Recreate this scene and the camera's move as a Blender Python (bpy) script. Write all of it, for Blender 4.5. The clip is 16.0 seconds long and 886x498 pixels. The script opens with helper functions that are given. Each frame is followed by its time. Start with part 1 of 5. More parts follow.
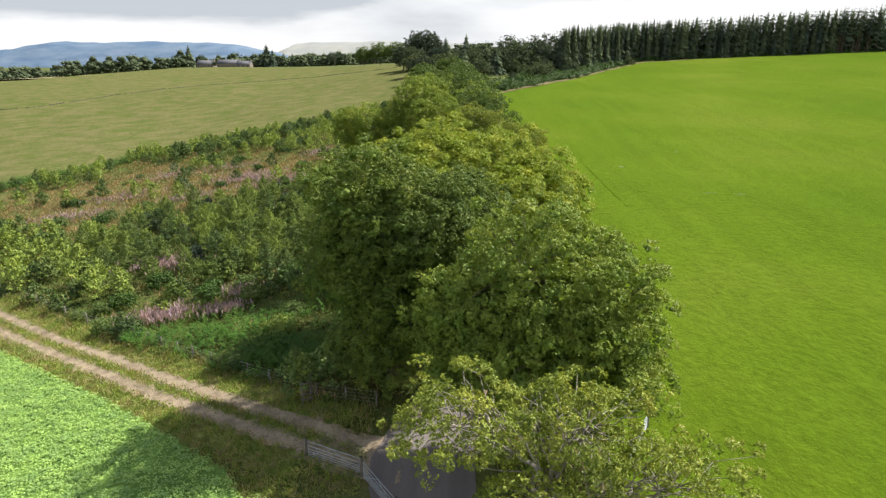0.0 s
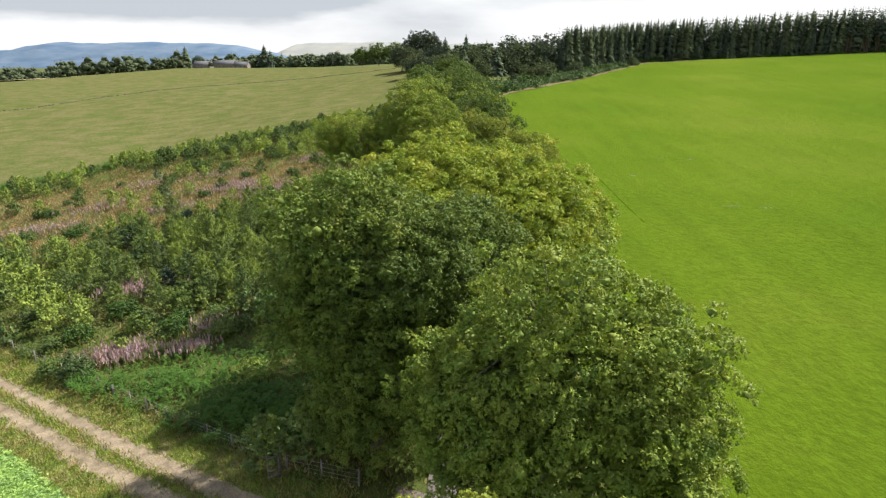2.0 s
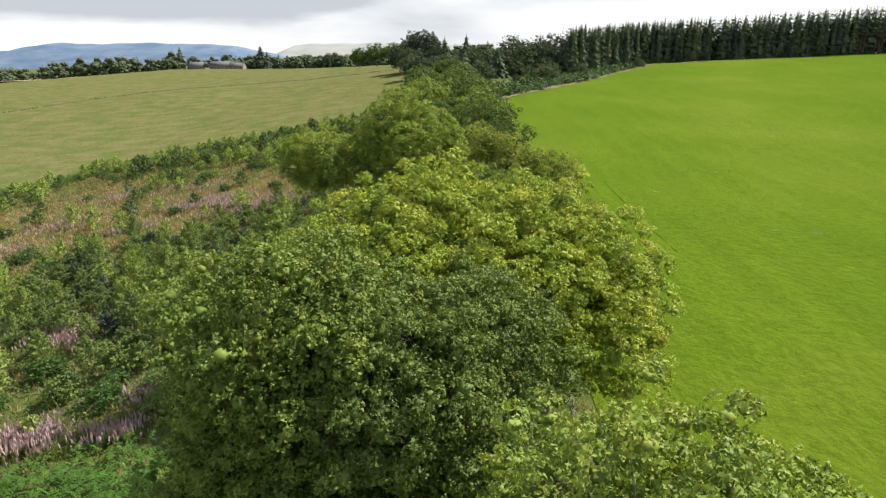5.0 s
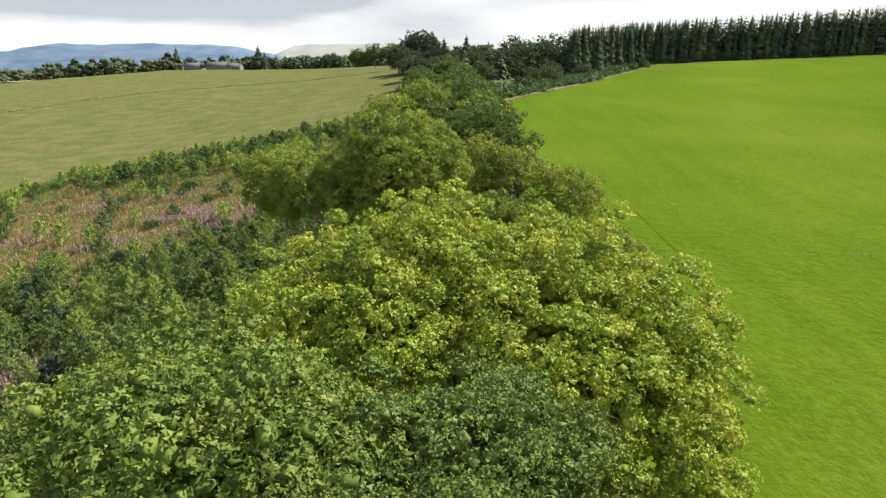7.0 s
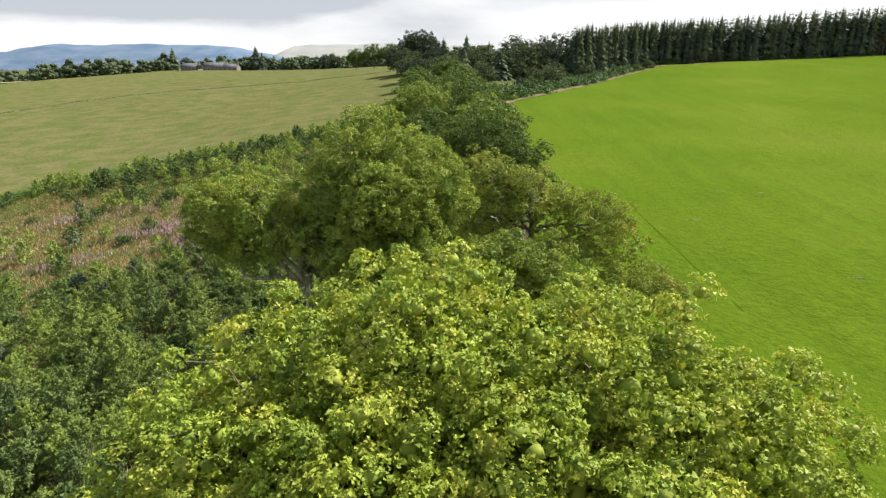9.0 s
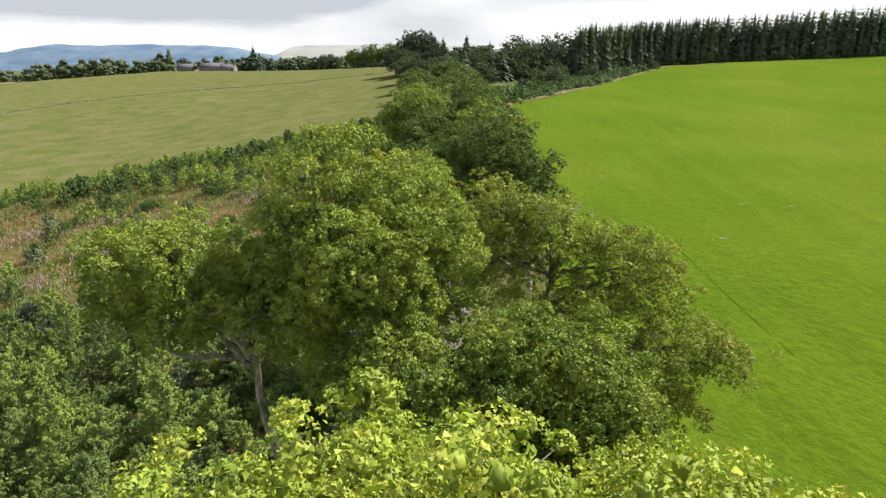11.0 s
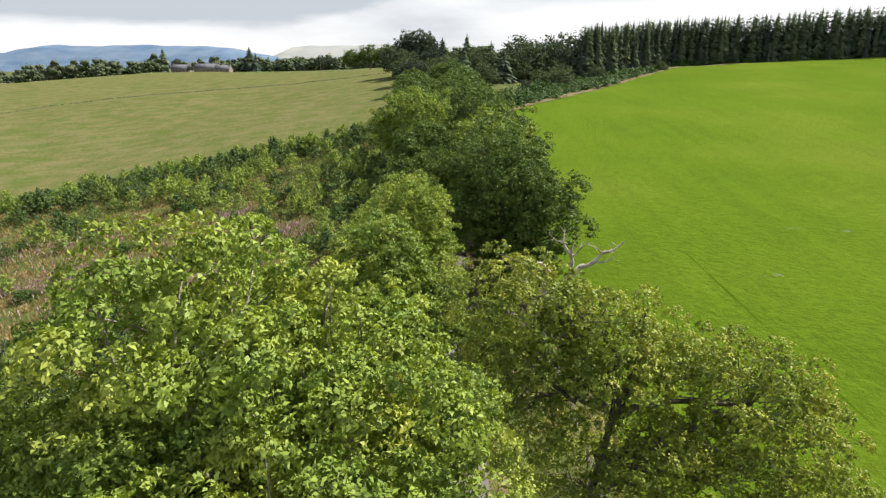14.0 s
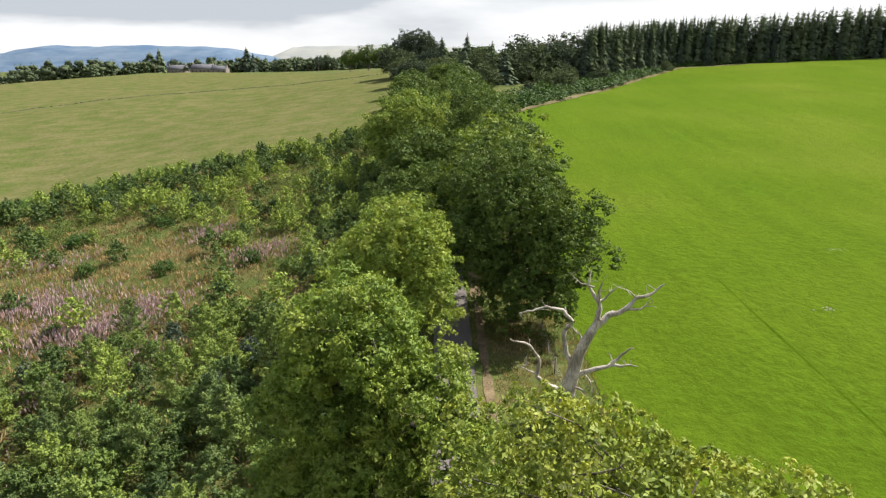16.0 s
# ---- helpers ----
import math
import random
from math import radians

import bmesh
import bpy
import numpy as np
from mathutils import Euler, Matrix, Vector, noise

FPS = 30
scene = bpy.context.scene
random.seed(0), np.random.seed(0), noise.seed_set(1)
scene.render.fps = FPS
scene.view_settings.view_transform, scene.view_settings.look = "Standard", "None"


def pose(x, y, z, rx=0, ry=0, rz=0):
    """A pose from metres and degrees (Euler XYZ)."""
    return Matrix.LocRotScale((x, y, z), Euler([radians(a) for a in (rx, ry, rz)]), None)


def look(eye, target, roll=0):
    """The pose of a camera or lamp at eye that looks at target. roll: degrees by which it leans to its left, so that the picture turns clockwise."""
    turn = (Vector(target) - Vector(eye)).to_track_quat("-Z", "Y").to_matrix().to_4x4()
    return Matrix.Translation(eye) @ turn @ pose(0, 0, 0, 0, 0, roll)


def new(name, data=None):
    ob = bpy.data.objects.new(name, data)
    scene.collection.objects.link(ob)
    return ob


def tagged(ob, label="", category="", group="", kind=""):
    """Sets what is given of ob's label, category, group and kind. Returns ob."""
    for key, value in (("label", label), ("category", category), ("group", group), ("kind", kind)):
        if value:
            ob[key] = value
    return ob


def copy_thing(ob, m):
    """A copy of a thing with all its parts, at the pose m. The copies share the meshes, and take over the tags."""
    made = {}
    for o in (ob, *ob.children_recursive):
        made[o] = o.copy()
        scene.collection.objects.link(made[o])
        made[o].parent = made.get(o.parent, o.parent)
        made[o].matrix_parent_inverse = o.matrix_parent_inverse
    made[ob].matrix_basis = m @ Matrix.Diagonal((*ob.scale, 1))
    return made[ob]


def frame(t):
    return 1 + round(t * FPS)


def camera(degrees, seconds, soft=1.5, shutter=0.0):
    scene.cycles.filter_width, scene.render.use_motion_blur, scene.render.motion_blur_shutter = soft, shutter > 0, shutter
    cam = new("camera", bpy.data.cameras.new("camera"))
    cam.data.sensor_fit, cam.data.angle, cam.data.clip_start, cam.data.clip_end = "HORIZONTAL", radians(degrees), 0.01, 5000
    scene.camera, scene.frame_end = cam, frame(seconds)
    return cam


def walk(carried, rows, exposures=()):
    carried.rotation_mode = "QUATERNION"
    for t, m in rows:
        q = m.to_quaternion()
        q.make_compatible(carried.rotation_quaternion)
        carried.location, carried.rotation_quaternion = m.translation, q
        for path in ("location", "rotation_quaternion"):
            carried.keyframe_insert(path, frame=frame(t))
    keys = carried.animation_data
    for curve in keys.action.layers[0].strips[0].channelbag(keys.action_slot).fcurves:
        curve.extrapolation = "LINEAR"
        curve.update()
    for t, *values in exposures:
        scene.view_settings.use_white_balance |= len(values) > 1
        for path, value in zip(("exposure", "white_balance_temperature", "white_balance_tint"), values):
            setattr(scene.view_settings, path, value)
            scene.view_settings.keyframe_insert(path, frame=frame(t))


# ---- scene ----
cam = camera(71.6, 16.0, 1.3)
SPEED, HEIGHT = 4.4, 22.5


def view_at(t):
    s = t / 16
    return pose(0, SPEED * t, HEIGHT, 90 - 17.562 + 0.437 * s - 0.097 * s * s, 0, 0.866 - 0.18 * s)


walk(cam, [(0.5 * i, view_at(0.5 * i)) for i in range(33)])

# ---- light ----
SUN_AZ, SUN_EL = 60.0, 49.0      # degrees to the right of straight ahead, and above the horizon
world = bpy.data.worlds.new("sky")
scene.world = world
world.use_nodes = True
wn, wl = world.node_tree.nodes, world.node_tree.links
wn.clear()
w_out = wn.new("ShaderNodeOutputWorld")
w_bg = wn.new("ShaderNodeBackground")
w_bg.inputs["Strength"].default_value = 0.108
w_sky = wn.new("ShaderNodeTexSky")
w_sky.sky_type = "NISHITA"
w_sky.sun_disc = False
w_sky.sun_elevation = radians(SUN_EL)
w_sky.sun_rotation = radians(SUN_AZ)
w_co = wn.new("ShaderNodeTexCoord")
w_map = wn.new("ShaderNodeMapping")
w_map.inputs["Scale"].default_value = (1.0, 1.0, 4.5)
w_map.inputs["Location"].default_value = (1.7, 0.6, 0.0)
w_noise = wn.new("ShaderNodeTexNoise")
w_noise.inputs["Scale"].default_value = 2.1
w_noise.inputs["Detail"].default_value = 7
w_noise.inputs["Roughness"].default_value = 0.5
w_ramp = wn.new("ShaderNodeValToRGB")
w_ramp.color_ramp.elements[0].position = 0.44
w_ramp.color_ramp.elements[0].color = (5.4, 5.42, 5.5, 1)
w_ramp.color_ramp.elements[1].position = 0.64
w_ramp.color_ramp.elements[1].color = (3.0, 3.2, 3.5, 1)
w_mix = wn.new("ShaderNodeMix")
w_mix.data_type = "RGBA"
w_cover = wn.new("ShaderNodeTexNoise")
w_cover.inputs["Scale"].default_value = 3.2
w_cover.inputs["Detail"].default_value = 6
w_sep = wn.new("ShaderNodeSeparateXYZ")
w_low = wn.new("ShaderNodeMapRange")
w_low.inputs["From Min"].default_value = 0.12
w_low.inputs["From Max"].default_value = 0.95
w_low.inputs["To Min"].default_value = 0.75
w_low.inputs["To Max"].default_value = 0.0
w_add = wn.new("ShaderNodeMath")
w_edge = wn.new("ShaderNodeMapRange")
w_edge.inputs["From Min"].default_value = 0.50
w_edge.inputs["From Max"].default_value = 0.68
w_edge.inputs["To Max"].default_value = 0.96
wl.new(w_co.outputs["Generated"], w_cover.inputs["Vector"])
wl.new(w_co.outputs["Generated"], w_sep.inputs["Vector"])
wl.new(w_sep.outputs["Z"], w_low.inputs["Value"])
wl.new(w_low.outputs["Result"], w_add.inputs[0])
wl.new(w_cover.outputs["Fac"], w_add.inputs[1])
wl.new(w_add.outputs["Value"], w_edge.inputs["Value"])
wl.new(w_edge.outputs["Result"], w_mix.inputs["Factor"])
wl.new(w_co.outputs["Generated"], w_map.inputs["Vector"])
wl.new(w_map.outputs["Vector"], w_noise.inputs["Vector"])
# a long grey cloud with a ragged lower edge, low ahead on the left and rising to the right
w_sky_x = wn.new("ShaderNodeMapRange")
w_sky_x.inputs["From Min"].default_value = -0.24
w_sky_x.inputs["From Max"].default_value = 0.10
w_sky_x.inputs["To Min"].default_value = 0.052
w_sky_x.inputs["To Max"].default_value = 0.150
w_wisp = wn.new("ShaderNodeMath")
w_wisp.operation = "MULTIPLY_ADD"
w_wisp.inputs[1].default_value = 0.085
w_lift = wn.new("ShaderNodeMath")
w_lift.operation = "SUBTRACT"
w_bank = wn.new("ShaderNodeMapRange")
w_bank.inputs["From Min"].default_value = 0.034
w_bank.inputs["From Max"].default_value = 0.056
w_bank.inputs["To Min"].default_value = 0.30
w_bank.inputs["To Max"].default_value = 0.46
w_cl = wn.new("ShaderNodeMath")
w_cl.operation = "MULTIPLY_ADD"
w_cl.inputs[1].default_value = 0.85
w_cl2 = wn.new("ShaderNodeMath")
w_cl2.operation = "SUBTRACT"
w_cl2.inputs[1].default_value = 0.25
wl.new(w_sep.outputs["X"], w_sky_x.inputs["Value"])
wl.new(w_noise.outputs["Fac"], w_wisp.inputs[0])
wl.new(w_sep.outputs["Z"], w_wisp.inputs[2])
wl.new(w_wisp.outputs["Value"], w_lift.inputs[0])
wl.new(w_sky_x.outputs["Result"], w_lift.inputs[1])
wl.new(w_lift.outputs["Value"], w_bank.inputs["Value"])
wl.new(w_noise.outputs["Fac"], w_cl.inputs[0])
wl.new(w_bank.outputs["Result"], w_cl.inputs[2])
wl.new(w_cl.outputs["Value"], w_cl2.inputs[0])
wl.new(w_cl2.outputs["Value"], w_ramp.inputs["Fac"])
wl.new(w_sky.outputs["Color"], w_mix.inputs["A"])
wl.new(w_ramp.outputs["Color"], w_mix.inputs["B"])
wl.new(w_mix.outputs["Result"], w_bg.inputs["Color"])
wl.new(w_bg.outputs["Background"], w_out.inputs["Surface"])

sun = new("sun", bpy.data.lights.new("sun", "SUN"))
sun.data.energy = 5.0
sun.data.angle = radians(1.0)
sun.data.color = (1.0, 0.95, 0.86)
_az, _el = radians(SUN_AZ), radians(SUN_EL)
sun.matrix_world = look((0, 0, 80), Vector((0, 0, 80)) - Vector((math.sin(_az) * math.cos(_el), math.cos(_az) * math.cos(_el), math.sin(_el))))
scene.view_settings.exposure = 0.87

# ---- materials ----


def nodes_of(name):
    m = bpy.data.materials.new(name)
    m.use_nodes = True
    n = m.node_tree.nodes
    n.clear()
    return m, n, m.node_tree.links


def ramp(n, stops):
    r = n.new("ShaderNodeValToRGB")
    cr = r.color_ramp
    while len(cr.elements) < len(stops):
        cr.elements.new(0.5)
    for e, (p, c) in zip(cr.elements, stops):
        e.position, e.color = p, (*c, 1)
    return r


def blend(n, l, a, b, fac, kind="MIX"):
    m = n.new("ShaderNodeMix")
    m.data_type, m.blend_type = "RGBA", kind
    for sock, v in (("Factor", fac), ("A", a), ("B", b)):
        if isinstance(v, (int, float)):
            m.inputs[sock].default_value = v
        elif isinstance(v, tuple):
            m.inputs[sock].default_value = (*v, 1)
        else:
            l.new(v, m.inputs[sock])
    return m.outputs["Result"]


def noise_fac(n, l, scale, detail=4, stretch=None, rough=0.55, coord="Object", turn=0.0):
    co = n.new("ShaderNodeTexCoord")
    t = n.new("ShaderNodeTexNoise")
    t.inputs["Scale"].default_value = scale
    t.inputs["Detail"].default_value = detail
    t.inputs["Roughness"].default_value = rough
    if stretch or turn:
        mp = n.new("ShaderNodeMapping")
        mp.inputs["Scale"].default_value = stretch or (1, 1, 1)
        mp.inputs["Rotation"].default_value = (0, 0, radians(turn))
        l.new(co.outputs[coord], mp.inputs["Vector"])
        l.new(mp.outputs["Vector"], t.inputs["Vector"])
    else:
        l.new(co.outputs[coord], t.inputs["Vector"])
    return t.outputs["Fac"]


def surface(n, l, color, rough=0.9, bump=None, strength=0.4, distance=0.05, metal=0.0, spec=0.3):
    b = n.new("ShaderNodeBsdfPrincipled")
    b.inputs["Roughness"].default_value = rough
    b.inputs["Metallic"].default_value = metal
    b.inputs["Specular IOR Level"].default_value = spec
    if isinstance(color, tuple):
        b.inputs["Base Color"].default_value = (*color, 1)
    else:
        l.new(color, b.inputs["Base Color"])
    if bump is not None:
        bp = n.new("ShaderNodeBump")
        bp.inputs["Strength"].default_value = strength
        bp.inputs["Distance"].default_value = distance
        l.new(bump, bp.inputs["Height"])
        l.new(bp.outputs["Normal"], b.inputs["Normal"])
    o = n.new("ShaderNodeOutputMaterial")
    l.new(b.outputs["BSDF"], o.inputs["Surface"])
    return b, o


def leaf_material(name, dark, mid, light, through_light=0.42, tips=None, patch=0.6, sheen=0.2, each=0.0):
    """Foliage: thin leaves that let light through, each of its own shade, with larger patches of other shade."""
    m, n, l = nodes_of(name)
    g = n.new("ShaderNodeNewGeometry")
    near = [tuple(a + (b - a) * k for a, b in zip(mid, c)) for c, k in ((dark, 0.42), (light, 0.36))]
    r = ramp(n, [(0.0, near[0]), (0.5, mid), (1.0, near[1])])
    l.new(g.outputs["Random Per Island"], r.inputs["Fac"])
    col = r.outputs["Color"]
    big = ramp(n, [(0.36, (0.62, 0.70, 0.75)), (0.64, (1.36, 1.28, 1.0))])
    l.new(noise_fac(n, l, 0.8, 3), big.inputs["Fac"])
    col = blend(n, l, col, big.outputs["Color"], patch, "MULTIPLY")
    if each:
        oi = n.new("ShaderNodeObjectInfo")
        er = ramp(n, [(0.0, (1 - each, 1 - each * 0.9, 1 - each * 0.6)), (1.0, (1 + each * 1.2, 1 + each, 1.0))])
        l.new(oi.outputs["Random"], er.inputs["Fac"])
        col = blend(n, l, col, er.outputs["Color"], 1.0, "MULTIPLY")
    if tips:
        tr = ramp(n, [(0.45, (0, 0, 0)), (0.72, (0.8, 0.8, 0.8))])
        l.new(noise_fac(n, l, 0.7, 1), tr.inputs["Fac"])
        col = blend(n, l, col, tips, tr.outputs["Color"])
    b = n.new("ShaderNodeBsdfPrincipled")
    b.inputs["Roughness"].default_value = 0.5
    b.inputs["Specular IOR Level"].default_value = sheen
    l.new(col, b.inputs["Base Color"])
    t = n.new("ShaderNodeBsdfTranslucent")
    warm = blend(n, l, col, (1.35, 1.3, 0.55), 1.0, "MULTIPLY")
    l.new(warm, t.inputs["Color"])
    mx = n.new("ShaderNodeMixShader")
    mx.inputs["Fac"].default_value = through_light * 0.5
    l.new(b.outputs["BSDF"], mx.inputs[1])
    l.new(t.outputs["BSDF"], mx.inputs[2])
    o = n.new("ShaderNodeOutputMaterial")
    l.new(mx.outputs["Shader"], o.inputs["Surface"])
    return m


OAK_YELLOW = leaf_material("oak_leaf_yellow_green", (0.1117, 0.1673, 0.0288), (0.2501, 0.3294, 0.0510), (0.4254, 0.4915, 0.0943), 0.42, (0.4467, 0.4538, 0.0777), 0.6, 0.14)
OAK_BRIGHT = leaf_material("oak_leaf_bright_green", (0.090, 0.142, 0.028), (0.208, 0.284, 0.053), (0.35, 0.425, 0.105), 0.42, (0.37, 0.405, 0.08), 0.6, 0.14)
OAK_THIN = leaf_material("oak_leaf_thin_crown", (0.102, 0.142, 0.030), (0.212, 0.268, 0.052), (0.352, 0.408, 0.094), 0.40, (0.37, 0.385, 0.078), 0.6, 0.12)
IVIED_GREEN = leaf_material("ivied_leaf", (0.058, 0.100, 0.024), (0.125, 0.185, 0.040), (0.22, 0.28, 0.07), 0.36, (0.205, 0.24, 0.05), 0.6, 0.12)
OAK_GREEN = leaf_material("oak_leaf_green", (0.080, 0.132, 0.030), (0.175, 0.248, 0.050), (0.30, 0.37, 0.09), 0.40, (0.28, 0.32, 0.062), 0.6, 0.12)
OAK_DEEP = leaf_material("oak_leaf_deep", (0.045, 0.076, 0.021), (0.096, 0.144, 0.036), (0.17, 0.222, 0.062), 0.36, None, 0.6, 0.09)
ASH_GREY = leaf_material("leaf_grey_green", (0.0687, 0.1071, 0.0268), (0.1252, 0.1785, 0.0459), (0.2019, 0.2588, 0.0842), 0.36, None, 0.6, 0.12)
BIRCH_LEAF = leaf_material("birch_leaf", (0.118, 0.168, 0.058), (0.182, 0.246, 0.083), (0.262, 0.33, 0.115), 0.34, None, 0.6, 0.05, 0.35)
SALLOW_LEAF = leaf_material("sallow_leaf", (0.070, 0.110, 0.042), (0.118, 0.174, 0.062), (0.178, 0.232, 0.085), 0.32, None, 0.6, 0.08, 0.35)
HERB_LEAF = leaf_material("herb_leaf", (0.045, 0.075, 0.022), (0.085, 0.125, 0.035), (0.16, 0.19, 0.06), 0.34, (0.17, 0.15, 0.06), 0.7, 0.04)
BRACKEN_LEAF = leaf_material("bracken_frond", (0.0347, 0.0867, 0.0173), (0.0694, 0.1503, 0.0289), (0.1098, 0.2081, 0.0405), 0.42, None, 0.5, 0.05)
BRAMBLE_LEAF = leaf_material("bramble_leaf", (0.024, 0.060, 0.014), (0.054, 0.108, 0.022), (0.108, 0.168, 0.036), 0.3)
CONIFER_NEEDLE = leaf_material("spruce_needles", (0.060, 0.085, 0.062), (0.115, 0.150, 0.105), (0.21, 0.245, 0.17), 0.10, None, 0.7, 0.0, 0.3)
# leaf of the far trees, greyed in its colour to stand for haze
HAZY_LEAF = leaf_material("haze_greyed_leaf", (0.052, 0.072, 0.052), (0.082, 0.106, 0.074), (0.125, 0.15, 0.105), 0.22, None, 0.6, 0.0, 0.3)
CROP_LEAF = leaf_material("crop_leaf", (0.165, 0.285, 0.075), (0.265, 0.41, 0.12), (0.40, 0.53, 0.20), 0.35)
GRASS_BLADE = leaf_material("rough_grass_blade", (0.0585, 0.0897, 0.0172), (0.1170, 0.1482, 0.0312), (0.2340, 0.2262, 0.0780), 0.35, (0.2418, 0.2028, 0.0858), 0.5, 0.0)
GREEN_BLADE = leaf_material("green_grass_blade", (0.135, 0.20, 0.04), (0.215, 0.285, 0.058), (0.32, 0.365, 0.10), 0.4, (0.34, 0.31, 0.13))
DRY_BLADE = leaf_material("dry_grass_blade", (0.23, 0.155, 0.085), (0.33, 0.235, 0.13), (0.42, 0.33, 0.20), 0.3, None, 0.5, 0.0)
FIREWEED = leaf_material("fireweed_flower", (0.40, 0.275, 0.33), (0.48, 0.35, 0.40), (0.53, 0.42, 0.44), 0.3, None, 0.4, 0.0)
FIREWEED_LEAF = leaf_material("fireweed_leaf", (0.06, 0.10, 0.025), (0.10, 0.14, 0.035), (0.20, 0.15, 0.06), 0.35)


def bark(name, dark, light, scale=9):
    m, n, l = nodes_of(name)
    f = noise_fac(n, l, scale, 6, (1, 1, 0.25))
    r = ramp(n, [(0.35, dark), (0.7, light)])
    l.new(f, r.inputs["Fac"])
    moss = ramp(n, [(0.55, (0, 0, 0)), (0.7, (1, 1, 1))])
    l.new(noise_fac(n, l, 1.3, 4), moss.inputs["Fac"])
    col = blend(n, l, r.outputs["Color"], (0.09, 0.10, 0.05), moss.outputs["Color"])
    surface(n, l, col, 0.9, f, 0.6, 0.04)
    return m


BARK = bark("oak_bark", (0.06, 0.05, 0.04), (0.22, 0.19, 0.15))
BARK_PALE = bark("pale_limb_bark", (0.16, 0.14, 0.11), (0.42, 0.38, 0.31))
BIRCH_BARK = bark("birch_bark", (0.10, 0.08, 0.06), (0.38, 0.35, 0.30))
SPRUCE_BARK = bark("spruce_bark", (0.05, 0.035, 0.025), (0.15, 0.10, 0.07), 5)


def dead_wood():
    m, n, l = nodes_of("bleached_dead_wood")
    f = noise_fac(n, l, 14, 6, (1, 1, 0.12))
    r = ramp(n, [(0.3, (0.20, 0.175, 0.15)), (0.5, (0.50, 0.455, 0.40)), (0.75, (0.68, 0.64, 0.58))])
    l.new(f, r.inputs["Fac"])
    big = ramp(n, [(0.4, (0.55, 0.52, 0.48)), (0.6, (1.1, 1.08, 1.05))])
    l.new(noise_fac(n, l, 1.4, 4), big.inputs["Fac"])
    surface(n, l, blend(n, l, r.outputs["Color"], big.outputs["Color"], 1.0, "MULTIPLY"), 0.85, f, 0.7, 0.03)
    return m


DEADWOOD = dead_wood()


def turf(name, stops, scale_big, stripe, mottling, bump_scale=6.0, bump=0.5, dist=0.06, spec=0.2, turn=0.0, sheen=0.0):
    """Grassland: broad patches, long drill or mowing marks, fine tufts."""
    m, n, l = nodes_of(name)
    r = ramp(n, stops)
    l.new(noise_fac(n, l, scale_big, 6, None, 0.62), r.inputs["Fac"])
    col = r.outputs["Color"]
    s = ramp(n, [(0.3, (1 - stripe,) * 3), (0.7, (1 + stripe,) * 3)])
    l.new(noise_fac(n, l, 0.35, 3, (1.0, 0.06, 1.0), 0.5, "Object", turn), s.inputs["Fac"])
    col = blend(n, l, col, s.outputs["Color"], 1.0, "MULTIPLY")
    t = ramp(n, [(0.3, (1 - mottling, 1 - mottling, 1 - mottling)), (0.7, (1 + mottling, 1 + mottling, 1 + mottling * 0.6))])
    fine = noise_fac(n, l, bump_scale, 6, (1.0, 0.75, 1.0), 0.68)
    l.new(fine, t.inputs["Fac"])
    col = blend(n, l, col, t.outputs["Color"], 1.0, "MULTIPLY")
    b, _ = surface(n, l, col, 1.0, fine, bump, dist, 0, spec)
    if sheen:
        b.inputs["Sheen Weight"].default_value = sheen
        b.inputs["Sheen Roughness"].default_value = 0.4
        b.inputs["Sheen Tint"].default_value = (0.55, 0.8, 0.16, 1)
    return m


LUSH = turf("lush_ley_grass", [(0.30, (0.054, 0.098, 0.0058)), (0.5, (0.071, 0.113, 0.0077)), (0.70, (0.101, 0.132, 0.0152))], 0.018, 0.08, 0.20, 1.3, 1.0, 0.3, 0.0, 12, 0.2)
TRAMLINE = turf("pressed_grass", [(0.3, (0.046, 0.088, 0.0052)), (0.6, (0.062, 0.104, 0.0068))], 0.4, 0.03, 0.3, 3.0, 0.6, 0.08, 0.0)
PASTURE = turf("dry_pasture", [(0.36, (0.086, 0.107, 0.032)), (0.5, (0.108, 0.114, 0.044)), (0.64, (0.138, 0.129, 0.060))], 0.13, 0.01, 0.26, 1.2, 0.6, 0.09, 0.0, 80)
ROUGH = turf("rough_verge_ground", [(0.32, (0.0488, 0.0733, 0.0163)), (0.52, (0.0814, 0.1018, 0.0285)), (0.70, (0.1628, 0.1221, 0.0611))], 0.12, 0.05, 0.28, 3.0, 0.8, 0.15, 0.1)
CROP_SOIL = turf("crop_floor", [(0.3, (0.0924, 0.1687, 0.0355)), (0.6, (0.1616, 0.2664, 0.0622))], 0.3, 0.05, 0.3, 4.0, 0.9, 0.12, 0.1)
STUBBLE = turf("far_stubble", [(0.3, (0.2812, 0.2442, 0.1258)), (0.6, (0.3848, 0.3330, 0.1850))], 0.03, 0.05, 0.1, 1.0)


TRACK_TURF = turf("track_verge_grass", [(0.34, (0.11, 0.15, 0.034)), (0.5, (0.15, 0.178, 0.048)), (0.66, (0.22, 0.205, 0.09))], 0.25, 0.04, 0.3, 3.0, 0.8, 0.12, 0.0)
DRY_MARGIN = turf("dry_margin_grass", [(0.32, (0.0906, 0.0799, 0.0320)), (0.6, (0.1598, 0.1279, 0.0639))], 0.2, 0.05, 0.3, 2.0)


